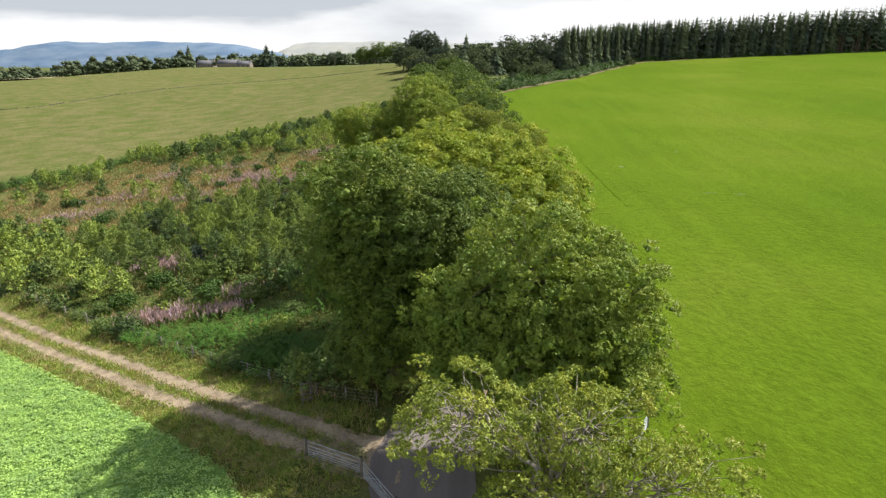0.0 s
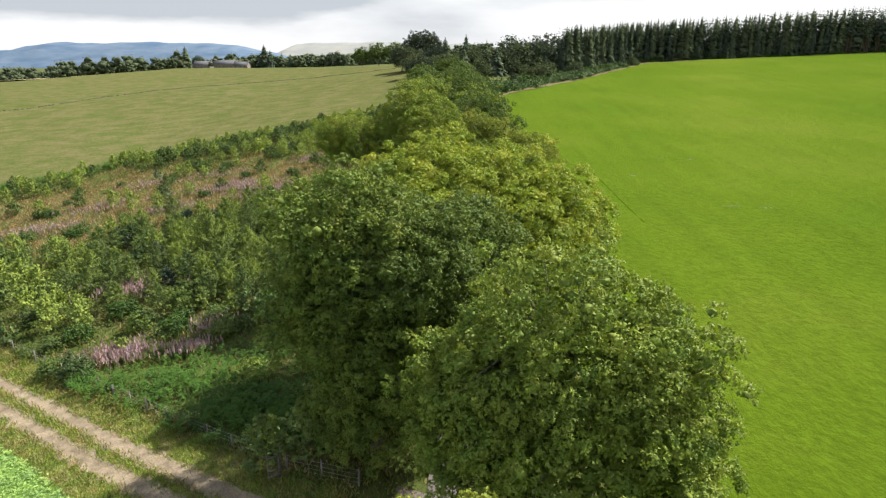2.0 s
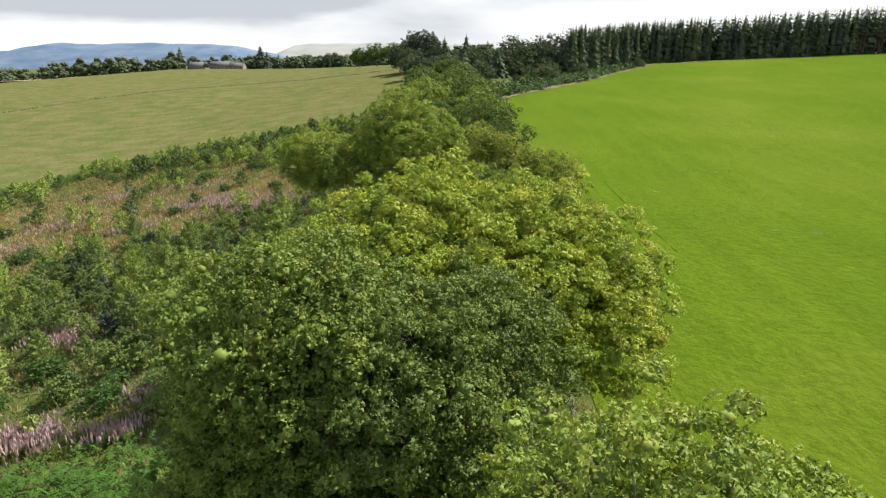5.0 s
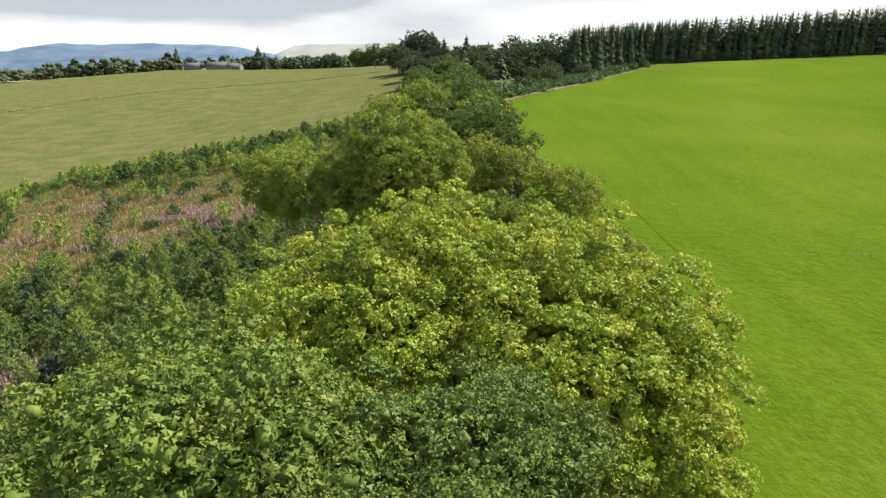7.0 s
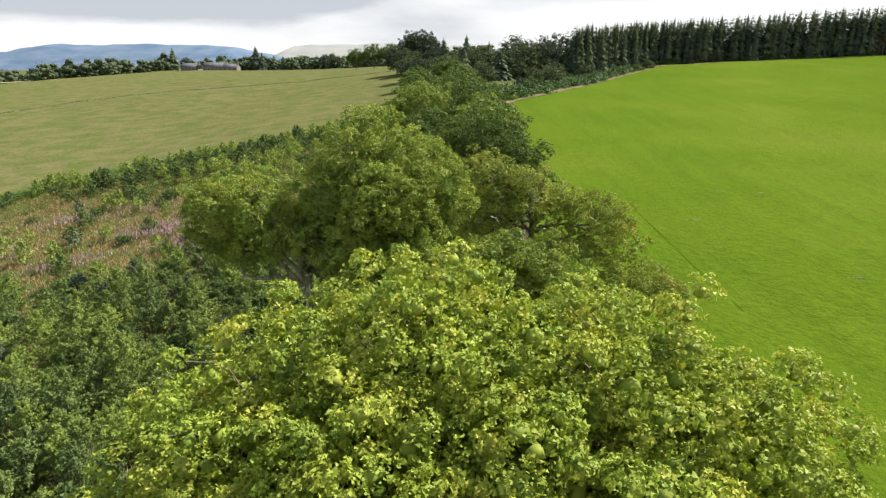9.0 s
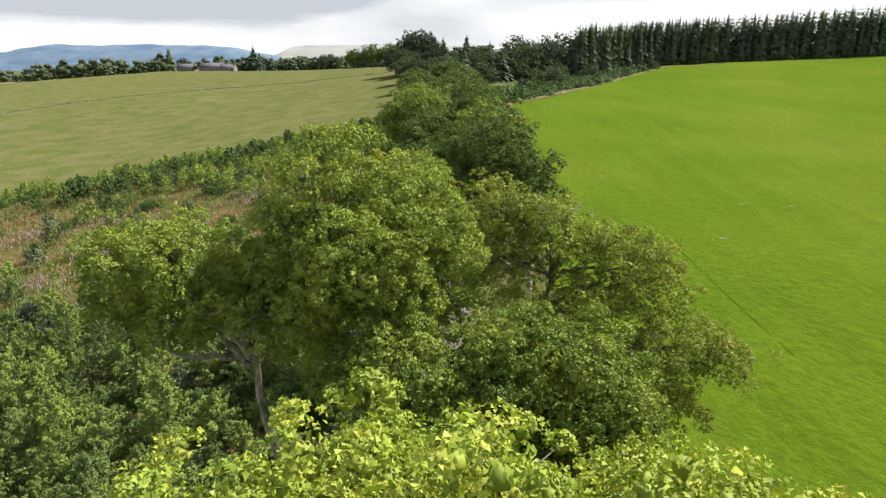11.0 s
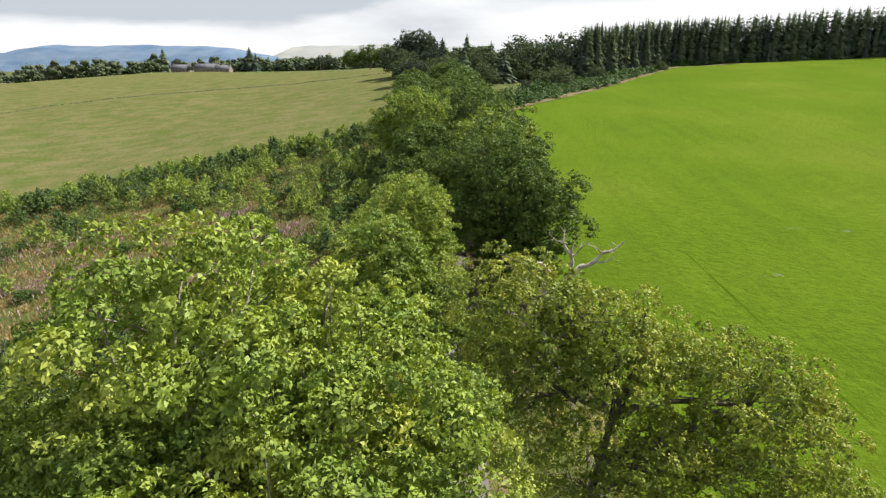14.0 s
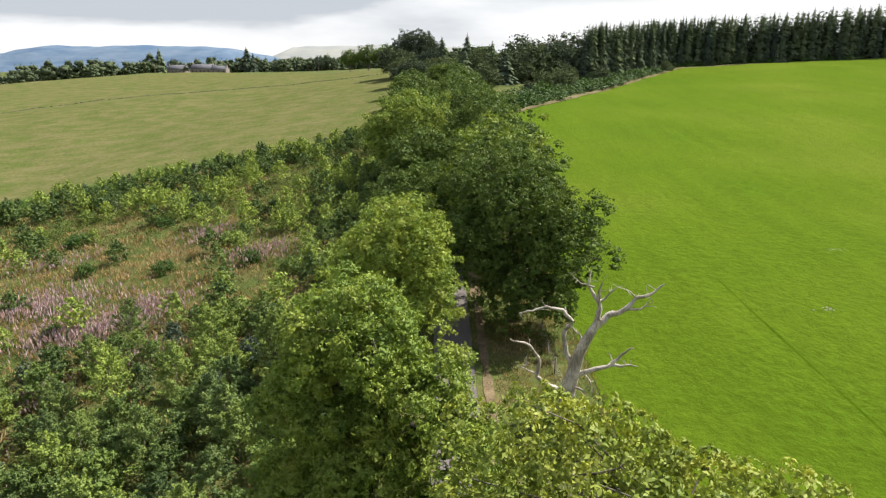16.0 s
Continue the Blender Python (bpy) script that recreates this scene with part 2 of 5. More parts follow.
def asphalt():
    m, n, l = nodes_of("worn_asphalt")
    f = noise_fac(n, l, 40, 5)
    r = ramp(n, [(0.3, (0.105, 0.092, 0.088)), (0.7, (0.16, 0.142, 0.135))])
    l.new(noise_fac(n, l, 0.5, 6, (1.6, 0.12, 1)), r.inputs["Fac"])
    grit = ramp(n, [(0.35, (0.8, 0.8, 0.8)), (0.65, (1.25, 1.22, 1.18))])
    l.new(f, grit.inputs["Fac"])
    surface(n, l, blend(n, l, r.outputs["Color"], grit.outputs["Color"], 1.0, "MULTIPLY"), 0.8, f, 0.3, 0.01)
    return m


def earth(name, a, b):
    m, n, l = nodes_of(name)
    f = noise_fac(n, l, 7, 7)
    r = ramp(n, [(0.3, a), (0.68, b)])
    l.new(noise_fac(n, l, 0.9, 6), r.inputs["Fac"])
    grit = ramp(n, [(0.35, (0.75, 0.75, 0.75)), (0.65, (1.2, 1.2, 1.2))])
    l.new(f, grit.inputs["Fac"])
    surface(n, l, blend(n, l, r.outputs["Color"], grit.outputs["Color"], 1.0, "MULTIPLY"), 0.95, f, 0.6, 0.04)
    return m


ASPHALT = asphalt()
TRACK_EARTH = earth("track_earth", (0.165, 0.128, 0.085), (0.33, 0.262, 0.178))
LITTER = earth("leaf_litter_verge", (0.0900, 0.0619, 0.0338), (0.2025, 0.1519, 0.0844))
STONE = earth("field_stone", (0.0367, 0.0378, 0.0248), (0.0945, 0.0918, 0.0630))
PALE_STONE = earth("pale_stone", (0.22, 0.23, 0.16), (0.36, 0.36, 0.27))
HOUSE_STONE = earth("house_stone", (0.1800, 0.1500, 0.1275), (0.3000, 0.2625, 0.2250))
SLATE = earth("roof_slate", (0.0750, 0.0750, 0.0825), (0.1425, 0.1425, 0.1575))
FENCE_WOOD = bark("weathered_fence_wood", (0.10, 0.085, 0.07), (0.28, 0.25, 0.21), 6)


def plain(name, color, rough=0.5, metal=0.0):
    m, n, l = nodes_of(name)
    v = ramp(n, [(0.3, tuple(c * 0.8 for c in color)), (0.7, tuple(min(1, c * 1.15) for c in color))])
    l.new(noise_fac(n, l, 4, 5), v.inputs["Fac"])
    surface(n, l, v.outputs["Color"], rough, None, metal=metal)
    return m


GALVANISED = plain("galvanised_steel", (0.34, 0.36, 0.38), 0.6, 0.35)
WINDOW_DARK = plain("dark_window_glass", (0.03, 0.035, 0.04), 0.12)


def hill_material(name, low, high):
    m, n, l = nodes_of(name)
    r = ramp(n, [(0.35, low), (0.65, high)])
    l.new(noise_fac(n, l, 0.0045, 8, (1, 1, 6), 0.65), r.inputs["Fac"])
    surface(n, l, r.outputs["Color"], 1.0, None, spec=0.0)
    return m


# the haze before the hills is put into their colour: blue, and paler beyond
HILL_HAZE_BLUE = hill_material("haze_blue_hills", (0.085, 0.135, 0.21), (0.155, 0.205, 0.27))
HILL_HAZE_PALE = hill_material("haze_pale_hills", (0.2628, 0.2774, 0.2774), (0.3358, 0.3358, 0.3066))

# ---- mesh helpers ----


def mesh_from(name, verts, faces, material, smooth=False):
    """A mesh from arrays of points and of equal-sided faces."""
    verts, faces = np.asarray(verts, np.float32), np.asarray(faces, np.int32)
    me = bpy.data.meshes.new(name)
    k = faces.shape[1]
    me.vertices.add(len(verts))
    me.vertices.foreach_set("co", verts.ravel())
    me.loops.add(faces.size)
    me.loops.foreach_set("vertex_index", faces.ravel())
    me.polygons.add(len(faces))
    me.polygons.foreach_set("loop_start", np.arange(0, faces.size, k, dtype=np.int32))
    me.polygons.foreach_set("loop_total", np.full(len(faces), k, np.int32))
    if smooth:
        me.polygons.foreach_set("use_smooth", np.ones(len(faces), bool))
    me.update(calc_edges=True)
    me.materials.append(material)
    return me


def piece(name, vf, material, parent=None, label="", smooth=False):
    ob = new(name, mesh_from(name, vf[0], vf[1], material, smooth))
    if parent:
        ob.parent = parent
    if label:
        ob["label"] = label
    return ob


def joined(list_of_vf):
    vs, fs, o = [], [], 0
    for v, f in list_of_vf:
        v, f = np.asarray(v), np.asarray(f)
        vs.append(v)
        fs.append(f + o)
        o += len(v)
    return np.concatenate(vs), np.concatenate(fs)


def unit(a):
    return a / np.maximum(np.linalg.norm(a, axis=-1, keepdims=True), 1e-9)


def leaflets(centre, direction, normal, length, width):
    """Small leaves: one triangle each, narrow at the stalk."""
    d = unit(direction)
    s = unit(np.cross(d, normal))
    L, W = np.asarray(length)[:, None], np.asarray(width)[:, None]
    q = np.stack([centre - d * L * 0.5, centre + s * W * 0.62 + d * L * 0.35, centre - s * W * 0.62 + d * L * 0.5], 1)
    return q.reshape(-1, 3), np.arange(len(q) * 3).reshape(-1, 3)


def leaves(centre, direction, normal, length, width, cup=0.12):
    """Diamond leaves: quads round the centres, slightly cupped."""
    d = unit(direction)
    s = unit(np.cross(d, normal))
    n = np.cross(s, d)
    L, W = np.asarray(length)[:, None], np.asarray(width)[:, None]
    q = np.stack([centre - d * L / 2, centre + s * W / 2 + n * L * cup, centre + d * L / 2 - n * L * cup, centre - s * W / 2 + n * L * cup], 1)
    return q.reshape(-1, 3), np.arange(len(q) * 4).reshape(-1, 4)


def tube(points, radii, sides=6):
    """A tapered limb along points."""
    p, r = np.asarray(points, float), np.asarray(radii, float)
    t = unit(np.gradient(p, axis=0))
    ref = np.where(np.abs(t[:, 2:3]) < 0.9, np.array([[0, 0, 1.0]]), np.array([[1.0, 0, 0]]))
    a = unit(np.cross(t, ref))
    b = np.cross(t, a)
    ang = np.linspace(0, 2 * np.pi, sides, endpoint=False)
    ring = p[:, None] + r[:, None, None] * (np.cos(ang)[None, :, None] * a[:, None] + np.sin(ang)[None, :, None] * b[:, None])
    i = np.arange(len(p) - 1)[:, None] * sides
    j = np.arange(sides)[None]
    k = (j + 1) % sides
    f = np.stack([i + j, i + k, i + sides + k, i + sides + j], -1).reshape(-1, 4)
    return ring.reshape(-1, 3), f


def bend(a, b, rng, wander=0.12, n=6, sag=0.0):
    """A wandering line from a to b."""
    a, b = np.asarray(a, float), np.asarray(b, float)
    s = np.linspace(0, 1, n)[:, None]
    d = np.linalg.norm(b - a)
    off = np.cumsum(rng.normal(0, 1, (n, 3)), axis=0)
    off = (off - off[0] - (off[-1] - off[0]) * s) * wander * d * 0.32
    p = a + (b - a) * s + off
    p[:, 2] += sag * d * (s[:, 0] * (1 - s[:, 0])) * 4
    return p


def box(x0, y0, z0, x1, y1, z1):
    v = [(x, y, z) for z in (z0, z1) for y in (y0, y1) for x in (x0, x1)]
    f = [(0, 2, 3, 1), (4, 5, 7, 6), (0, 1, 5, 4), (2, 6, 7, 3), (0, 4, 6, 2), (1, 3, 7, 5)]
    return np.array(v, float), np.array(f)


# ---- lie of the land ----


def road_height(y):
    return np.interp(y, [-4000, 0, 30, 87, 120, 400, 520, 900, 4000], [-6, -2.6, -2.3, 0.1, 1.2, 16.2, 19, 17, 0])


def land(x, y):
    """Height of the ground: the road climbs ahead, the land falls away to the left and rises to the right."""
    x, y = np.asarray(x, float), np.asarray(y, float)
    d = np.maximum(-x, 0)
    drop = np.interp(d, [0, 3, 12, 40, 100, 200, 400, 900, 4000], [0, 0, 1.2, 5.0, 11.5, 16, 18, 22, 40])
    drop = drop * np.interp(y, [0, 30, 60, 450, 700, 1200], [0.5, 0.6, 1.0, 1.0, 0.55, 1.2])
    rise = np.interp(np.maximum(x, 0), [0, 60, 180, 240, 500, 900], [0, 0, 4.5, 7, 15, 20]) * np.interp(y, [0, 100, 390, 600], [0, 0.1, 1, 1])
    drop = drop + 16 * np.clip((-x - 310) / 160, 0, 1) * np.clip((y - 470) / 160, 0, 1)
    soft = 0.25 * np.sin(x * 0.061 + 1.3) * np.sin(y * 0.047) + 0.12 * np.sin(x * 0.17 + y * 0.13)
    soft = soft * np.clip((np.abs(x) - 8) / 15, 0, 1)
    return road_height(y) - drop + rise + soft


def road_x(y):
    return np.interp(y, [-80, 31, 60, 87, 117, 150, 220, 300, 400, 520, 900], [0, 0, 0.5, 0.7, 0.2, -0.5, -3, -11, -22, -34, -60])


def spaced(stops):
    """Grid lines: (from, to, step) runs."""
    out = []
    for a, b, st in stops:
        out.extend(np.arange(a, b, st))
    out.append(stops[-1][1])
    return np.array(out)


def sheet(name, xs, ys_of, rows, lift, material, label):
    """A piece of land: columns at xs, from one end to the other of ys_of(x), lying on the ground."""
    lo, hi = ys_of(xs)
    s = np.linspace(0, 1, rows)
    X = np.repeat(xs[:, None], rows, 1)
    Y = lo[:, None] + (hi - lo)[:, None] * s[None]
    Z = land(X, Y) + lift + 0.0016 * np.maximum(np.hypot(X, Y) - 120, 0)
    v = np.stack([X, Y, Z], -1).reshape(-1, 3)
    i = np.arange(len(xs) - 1)[:, None] * rows
    j = np.arange(rows - 1)[None]
    f = np.stack([i + j, i + rows + j, i + rows + j + 1, i + j + 1], -1).reshape(-1, 4)
    return tagged(piece(name, (v, f), material, smooth=True), label, kind="structure")


def strip(name, line, half, lift, material, label, crown=0.0, ragged=0.0, seed=1, cross=5):
    """A ribbon of ground along a line of x, y."""
    rng = np.random.default_rng(seed)
    p = np.asarray(line, float)
    t = unit(np.gradient(p, axis=0))
    side = np.stack([t[:, 1], -t[:, 0]], 1)
    u = np.linspace(-1, 1, cross)
    w = half + ragged * rng.normal(0, 1, (len(p), 1)) * np.ones((1, cross))
    q = p[:, None] + side[:, None] * (u[None, :, None] * w[..., None])
    z = land(q[..., 0], q[..., 1]) + lift + crown * (1 - u[None] ** 2)
    v = np.concatenate([q, z[..., None]], -1).reshape(-1, 3)
    i = np.arange(len(p) - 1)[:, None] * cross
    j = np.arange(cross - 1)[None]
    f = np.stack([i + j, i + j + 1, i + cross + j + 1, i + cross + j], -1).reshape(-1, 4)
    return tagged(piece(name, (v, f), material, smooth=True), label, kind="structure")


def dense(line, step):
    p = np.asarray(line, float)
    d = np.concatenate([[0], np.cumsum(np.linalg.norm(np.diff(p, axis=0), axis=1))])
    s = np.arange(0, d[-1], step)
    return np.stack([np.interp(s, d, p[:, k]) for k in range(p.shape[1])], 1)


gx = spaced([(-4600, -900, 370), (-900, -260, 40), (-260, -120, 10), (-120, 30, 2.5), (30, 130, 6), (130, 500, 10), (500, 4600, 410)])
gy = spaced([(-4600, -100, 450), (-100, 10, 10), (10, 240, 2.5), (240, 540, 6), (540, 1200, 40), (1200, 4600, 340)])
_X, _Y = np.meshgrid(gx, gy, indexing="ij")
_v = np.stack([_X, _Y, land(_X, _Y)], -1).reshape(-1, 3)
_i, _j = np.arange(len(gx) - 1)[:, None] * len(gy), np.arange(len(gy) - 1)[None]
_f = np.stack([_i + _j, _i + len(gy) + _j, _i + len(gy) + _j + 1, _i + _j + 1], -1).reshape(-1, 4)
tagged(piece("ground", (_v, _f), ROUGH, smooth=True), "rough grassy ground of the whole countryside", kind="structure")

BOUND_X = [-700, -120, -107, -84, -70, -50, -33, -15, -7]
BOUND_Y = [60, 132, 155, 181, 195, 210, 214, 222, 228]
sheet("field_lush", spaced([(10.2, 30, 2), (30, 130, 5), (130, 620, 10)]),
      lambda x: (np.full_like(x, -80), np.interp(x, [10, 20, 53, 113, 180, 240, 620], [228, 249, 300, 388, 398, 396, 380])), 160, 0.06, LUSH,
      "bright green field of young ley grass")
sheet("field_pasture", spaced([(-900, -200, 20), (-200, -7, 4)]),
      lambda x: (np.interp(x, BOUND_X, BOUND_Y), np.interp(x, [-900, -345, -300, -250, -37, -7], [430, 480, 640, 700, 560, 540])), 150, 0.06, PASTURE,
      "dry grazed pasture, green and straw mottled")
sheet("field_stubble", spaced([(-1500, -335, 30)]),
      lambda x: (np.interp(x, [-1500, -335], [440, 520]), np.interp(x, [-1500, -335], [560, 600])), 12, 0.3, STUBBLE, "pale stubble field in the distance")


def crop_line(x):
    return np.interp(x, [-200, -47, -27.5, -14.6, -12.5], [178, 57.0, 43.2, 33.3, 30.5])


sheet("field_crop", spaced([(-160, -12.5, 1.5)]), lambda x: (np.full_like(x, -60), crop_line(x)), 70, 0.06, CROP_SOIL, "field of low leafy green crop")
strip("road", dense([(float(road_x(y)), y) for y in range(-80, 520, 4)], 2.0), 1.5, 0.07, ASPHALT, "narrow worn grey asphalt lane", 0.05)
strip("road_mouth", dense([(-0.6, 32.5), (-3.5, 33.2), (-6.5, 34.2), (-9.5, 36.0)], 0.6), 2.0, 0.055, TRACK_EARTH, "worn dirt mouth of the farm track", 0, 0.15)
strip("road_apron", dense([(-1.2, 26), (-1.8, 28.5), (-2.6, 31), (-2.9, 33), (-2.2, 35.5), (-1.0, 38.5)], 0.5), 2.3, 0.064, ASPHALT, "widened asphalt at the junction", 0, 0.09)
TRACK = dense([(-5, 33.6), (-9, 36.0), (-15.5, 39.6), (-23.5, 44.5), (-36, 53.2), (-52, 64.5), (-75, 81), (-120, 114)], 0.7)
_t = unit(np.gradient(TRACK, axis=0))
_side = np.stack([_t[:, 1], -_t[:, 0]], 1)
strip("track_verge", TRACK[6:], 4.2, 0.03, TRACK_TURF, "green grass verge of the farm track", 0, 0.25, 9)
strip("track_rut", TRACK + _side * 1.0, 0.72, 0.06, TRACK_EARTH, "bare earth wheel rut of the farm track", 0, 0.16, 3)
strip("track_rut", TRACK - _side * 1.05, 0.8, 0.06, TRACK_EARTH, "bare earth wheel rut of the farm track", 0, 0.16, 4)
strip("tramline", dense([(26.9, 92), (26.5, 116), (26.1, 145), (25.8, 165)], 1.5), 0.09, 0.075, TRAMLINE, "thin pressed wheel line through the ley grass", 0, 0.04, 6, 3)
strip("verge_litter", dense([(float(road_x(y)) + 2.35, y) for y in range(40, 200, 4)], 1.5), 0.36, 0.05, LITTER, "strip of dry straw and leaf litter beside the lane", 0, 0.12, 5)

# ---- hills ----


def hill(name, x0, x1, y, profile, base, material, label):
    """A far range of hills as a solid ridge."""
    xs = np.linspace(x0, x1, 90)
    px, pz = zip(*profile)
    top = np.interp(xs, px, pz) + 3 * np.sin(xs * 0.011) + 2 * np.sin(xs * 0.031 + 1)
    v, rows = [], 9
    for x, h in zip(xs, top):
        for k in range(rows):
            s = k / (rows - 1)
            v.append((x + 20 * math.sin(x * 0.01 + k), y + 500 * s - 250, base + (h - base) * math.sin(s * math.pi / 2) ** 1.3))
    i = np.arange(len(xs) - 1)[:, None] * rows
    j = np.arange(rows - 1)[None]
    f = np.stack([i + j, i + rows + j, i + rows + j + 1, i + j + 1], -1).reshape(-1, 4)
    tagged(piece(name, (v, f), material, smooth=True), label, kind="structure")


hill("backdrop_hill", -4500, -900, 4050, [(-4500, 20), (-3300, 45), (-2950, 60), (-2600, 106), (-2250, 99), (-2000, 107), (-1700, 100), (-1450, 88), (-1150, 30), (-900, -30)], -60, HILL_HAZE_BLUE, "moorland hills on the horizon, coloured blue for haze")
hill("backdrop_hill", -1400, 900, 4450, [(-1400, -30), (-1150, 100), (-800, 112), (-550, 118), (-200, 105), (100, 100), (500, 50), (900, 0)], -60, HILL_HAZE_PALE, "hills on the horizon, coloured pale for haze")

# ---- trees ----


def ball(level):
    """An icosphere as arrays."""
    bm = bmesh.new()
    bmesh.ops.create_icosphere(bm, subdivisions=level, radius=1.0)
    v = np.array([p.co[:] for p in bm.verts])
    f = np.array([[p.index for p in q.verts] for q in bm.faces])
    bm.free()
    return v, f


ICOSAHEDRON = ball(1)


def cores(centres, radii, rng, squash=0.8, uneven=0.16):
    """Close bunches of leaf behind the outer leaves: uneven, faceted lumps."""
    v, f = ICOSAHEDRON
    n = len(centres)
    q = v[None] * (1 + rng.normal(0, uneven, (n, len(v), 1))) * np.asarray(radii)[:, None, None] * np.array([1, 1, squash]) + centres[:, None]
    return q.reshape(-1, 3), (f[None] + (np.arange(n) * len(v))[:, None, None]).reshape(-1, 3)


def hollows(d, seed, scale=2.1):
    """A smooth unevenness over directions, about -0.5 to 0.5."""
    return np.array([noise.noise(Vector((float(x) * scale + seed * 1.7, float(y) * scale, float(z) * scale))) for x, y, z in d])


def foliage(blobs, rng, lump=0.5, tufts=10, per=16, size=0.12, cover=1.0, inner=0.6, rough=0.55, core=0.4):
    """Leaves in small tufts, the tufts domed over lumps, the lumps over the broken outside of the crown's masses
    and, fewer, within; each lump is close in its middle. Returns points and faces, and the outer lumps of each mass."""
    B = np.array(blobs, float)
    made, lumps, solid = [], [], []
    for bi, (cx, cy, cz, rx, ry, rz) in enumerate(B):
        area = 4 * math.pi * (((rx * ry) ** 1.6 + (rx * rz) ** 1.6 + (ry * rz) ** 1.6) / 3) ** (1 / 1.6)
        centre, radii = np.array([cx, cy, cz]), np.array([rx, ry, rz])
        for layer in (0, 1):
            n = max(4 if layer == 0 else 0, int(area / (2.3 * lump * lump) * cover * (1.0 if layer == 0 else inner)))
            if not n:
                continue
            k = np.arange(n) + 0.5
            ph, th = np.arccos(1 - 2 * k / n), math.pi * (1 + 5 ** 0.5) * k + rng.uniform(0, 6.28)
            d = unit(np.stack([np.cos(th) * np.sin(ph), np.sin(th) * np.sin(ph), np.cos(ph)], 1) + rng.normal(0, 0.9 / math.sqrt(n), (n, 3)))
            d = d[(d[:, 2] > -0.7) | (rng.random(n) < 0.3)]
            out = 1.0 + rough * (hollows(d, bi + 3.3 * rx) + 0.7 * hollows(d, bi + 9.1, 4.5))
            depth = rng.choice([-0.75, -0.25, 0.1, 0.3, 0.6], len(d)) * lump if layer == 0 else np.full(len(d), -2.3 * lump) - rng.uniform(0, 0.25, len(d)) * min(rx, ry, rz)
            c = centre + d * np.maximum((radii - 0.5 * lump) * out[:, None] + depth[:, None], 0.25)
            keep = np.ones(len(d), bool)
            for bj, o in enumerate(B):
                if bj != bi:
                    keep &= (((c - o[:3]) / o[3:]) ** 2).sum(1) > 0.42
            c, d = c[keep], d[keep]
            if layer == 0:
                lumps.append(c)
            r = lump * rng.uniform(0.6, 1.25, len(c)) * (1.0 if layer == 0 else 1.15)
            solid.append(np.c_[c, r])
            axis = unit(d * 0.75 + np.array([0, 0, 0.75]) + rng.normal(0, 0.15, d.shape))
            one = unit(np.cross(axis, [0.31, 0.87, 0.38]))
            two = np.cross(axis, one)
            tn = tufts if layer == 0 else max(3, tufts // 3)
            kk = np.arange(tn) + 0.5
            cz_ = 1 - 1.15 * kk / tn
            az = kk * 2.39996 + rng.uniform(0, 6.28, (len(c), 1))
            sn = np.sqrt(1 - cz_ ** 2)
            td = unit(axis[:, None] * cz_[None, :, None] + one[:, None] * (np.cos(az) * sn)[..., None] + two[:, None] * (np.sin(az) * sn)[..., None] + rng.normal(0, 0.15, (len(c), tn, 3)))
            tc = c[:, None] + td * (r[:, None, None] * rng.uniform(0.72, 1.05, (len(c), tn, 1))) * np.array([1, 1, 0.85])
            made.append((tc.reshape(-1, 3), td.reshape(-1, 3), np.repeat(r, tn), np.full(len(c) * tn, 1.0 if layer == 0 else 1.2)))
    tc = np.concatenate([m[0] for m in made])
    td = np.concatenate([m[1] for m in made])
    ts = np.concatenate([m[3] for m in made])
    br = np.concatenate([m[2] for m in made]) * 0.36 * rng.uniform(0.65, 1.25, len(tc)) * ts
    n = len(tc)
    q = unit(rng.normal(0, 1, (n, per, 3)) + td[:, None] * 0.7 + np.array([0, 0, 0.4]))
    lc = tc[:, None] + q * (br[:, None, None] * rng.uniform(0.5, 1.15, (n, per, 1))) * np.array([1, 1, 0.8])
    ld = unit(rng.normal(0, 0.7, (n, per, 3)) + q * 0.9 + np.array([0, 0, -0.2]))
    ln = unit(rng.normal(0, 0.24, (n, per, 3)) + q * 0.4 + td[:, None] * 0.8 + np.array([0, 0, 0.2]))
    m = n * per
    L = size * rng.uniform(0.7, 1.35, m) * np.repeat(ts, per)
    shape = leaves if size < 0.105 else leaflets
    k = 1.2 if size < 0.105 else 1.0
    v, f = shape(lc.reshape(-1, 3), ld.reshape(-1, 3), ln.reshape(-1, 3), L * k, L * rng.uniform(0.5, 0.75, m))
    if not core:
        return (v, f), lumps
    S = np.concatenate(solid)
    cv, cf = cores(S[:, :3] - [0, 0, 0.12 * lump], S[:, 3] * core, rng, 0.75, 0.34)
    if f.shape[1] == 4:
        f = np.concatenate([f[:, [0, 1, 2]], f[:, [0, 2, 3]]])
    return joined([(v, f), (cv, cf)]), lumps


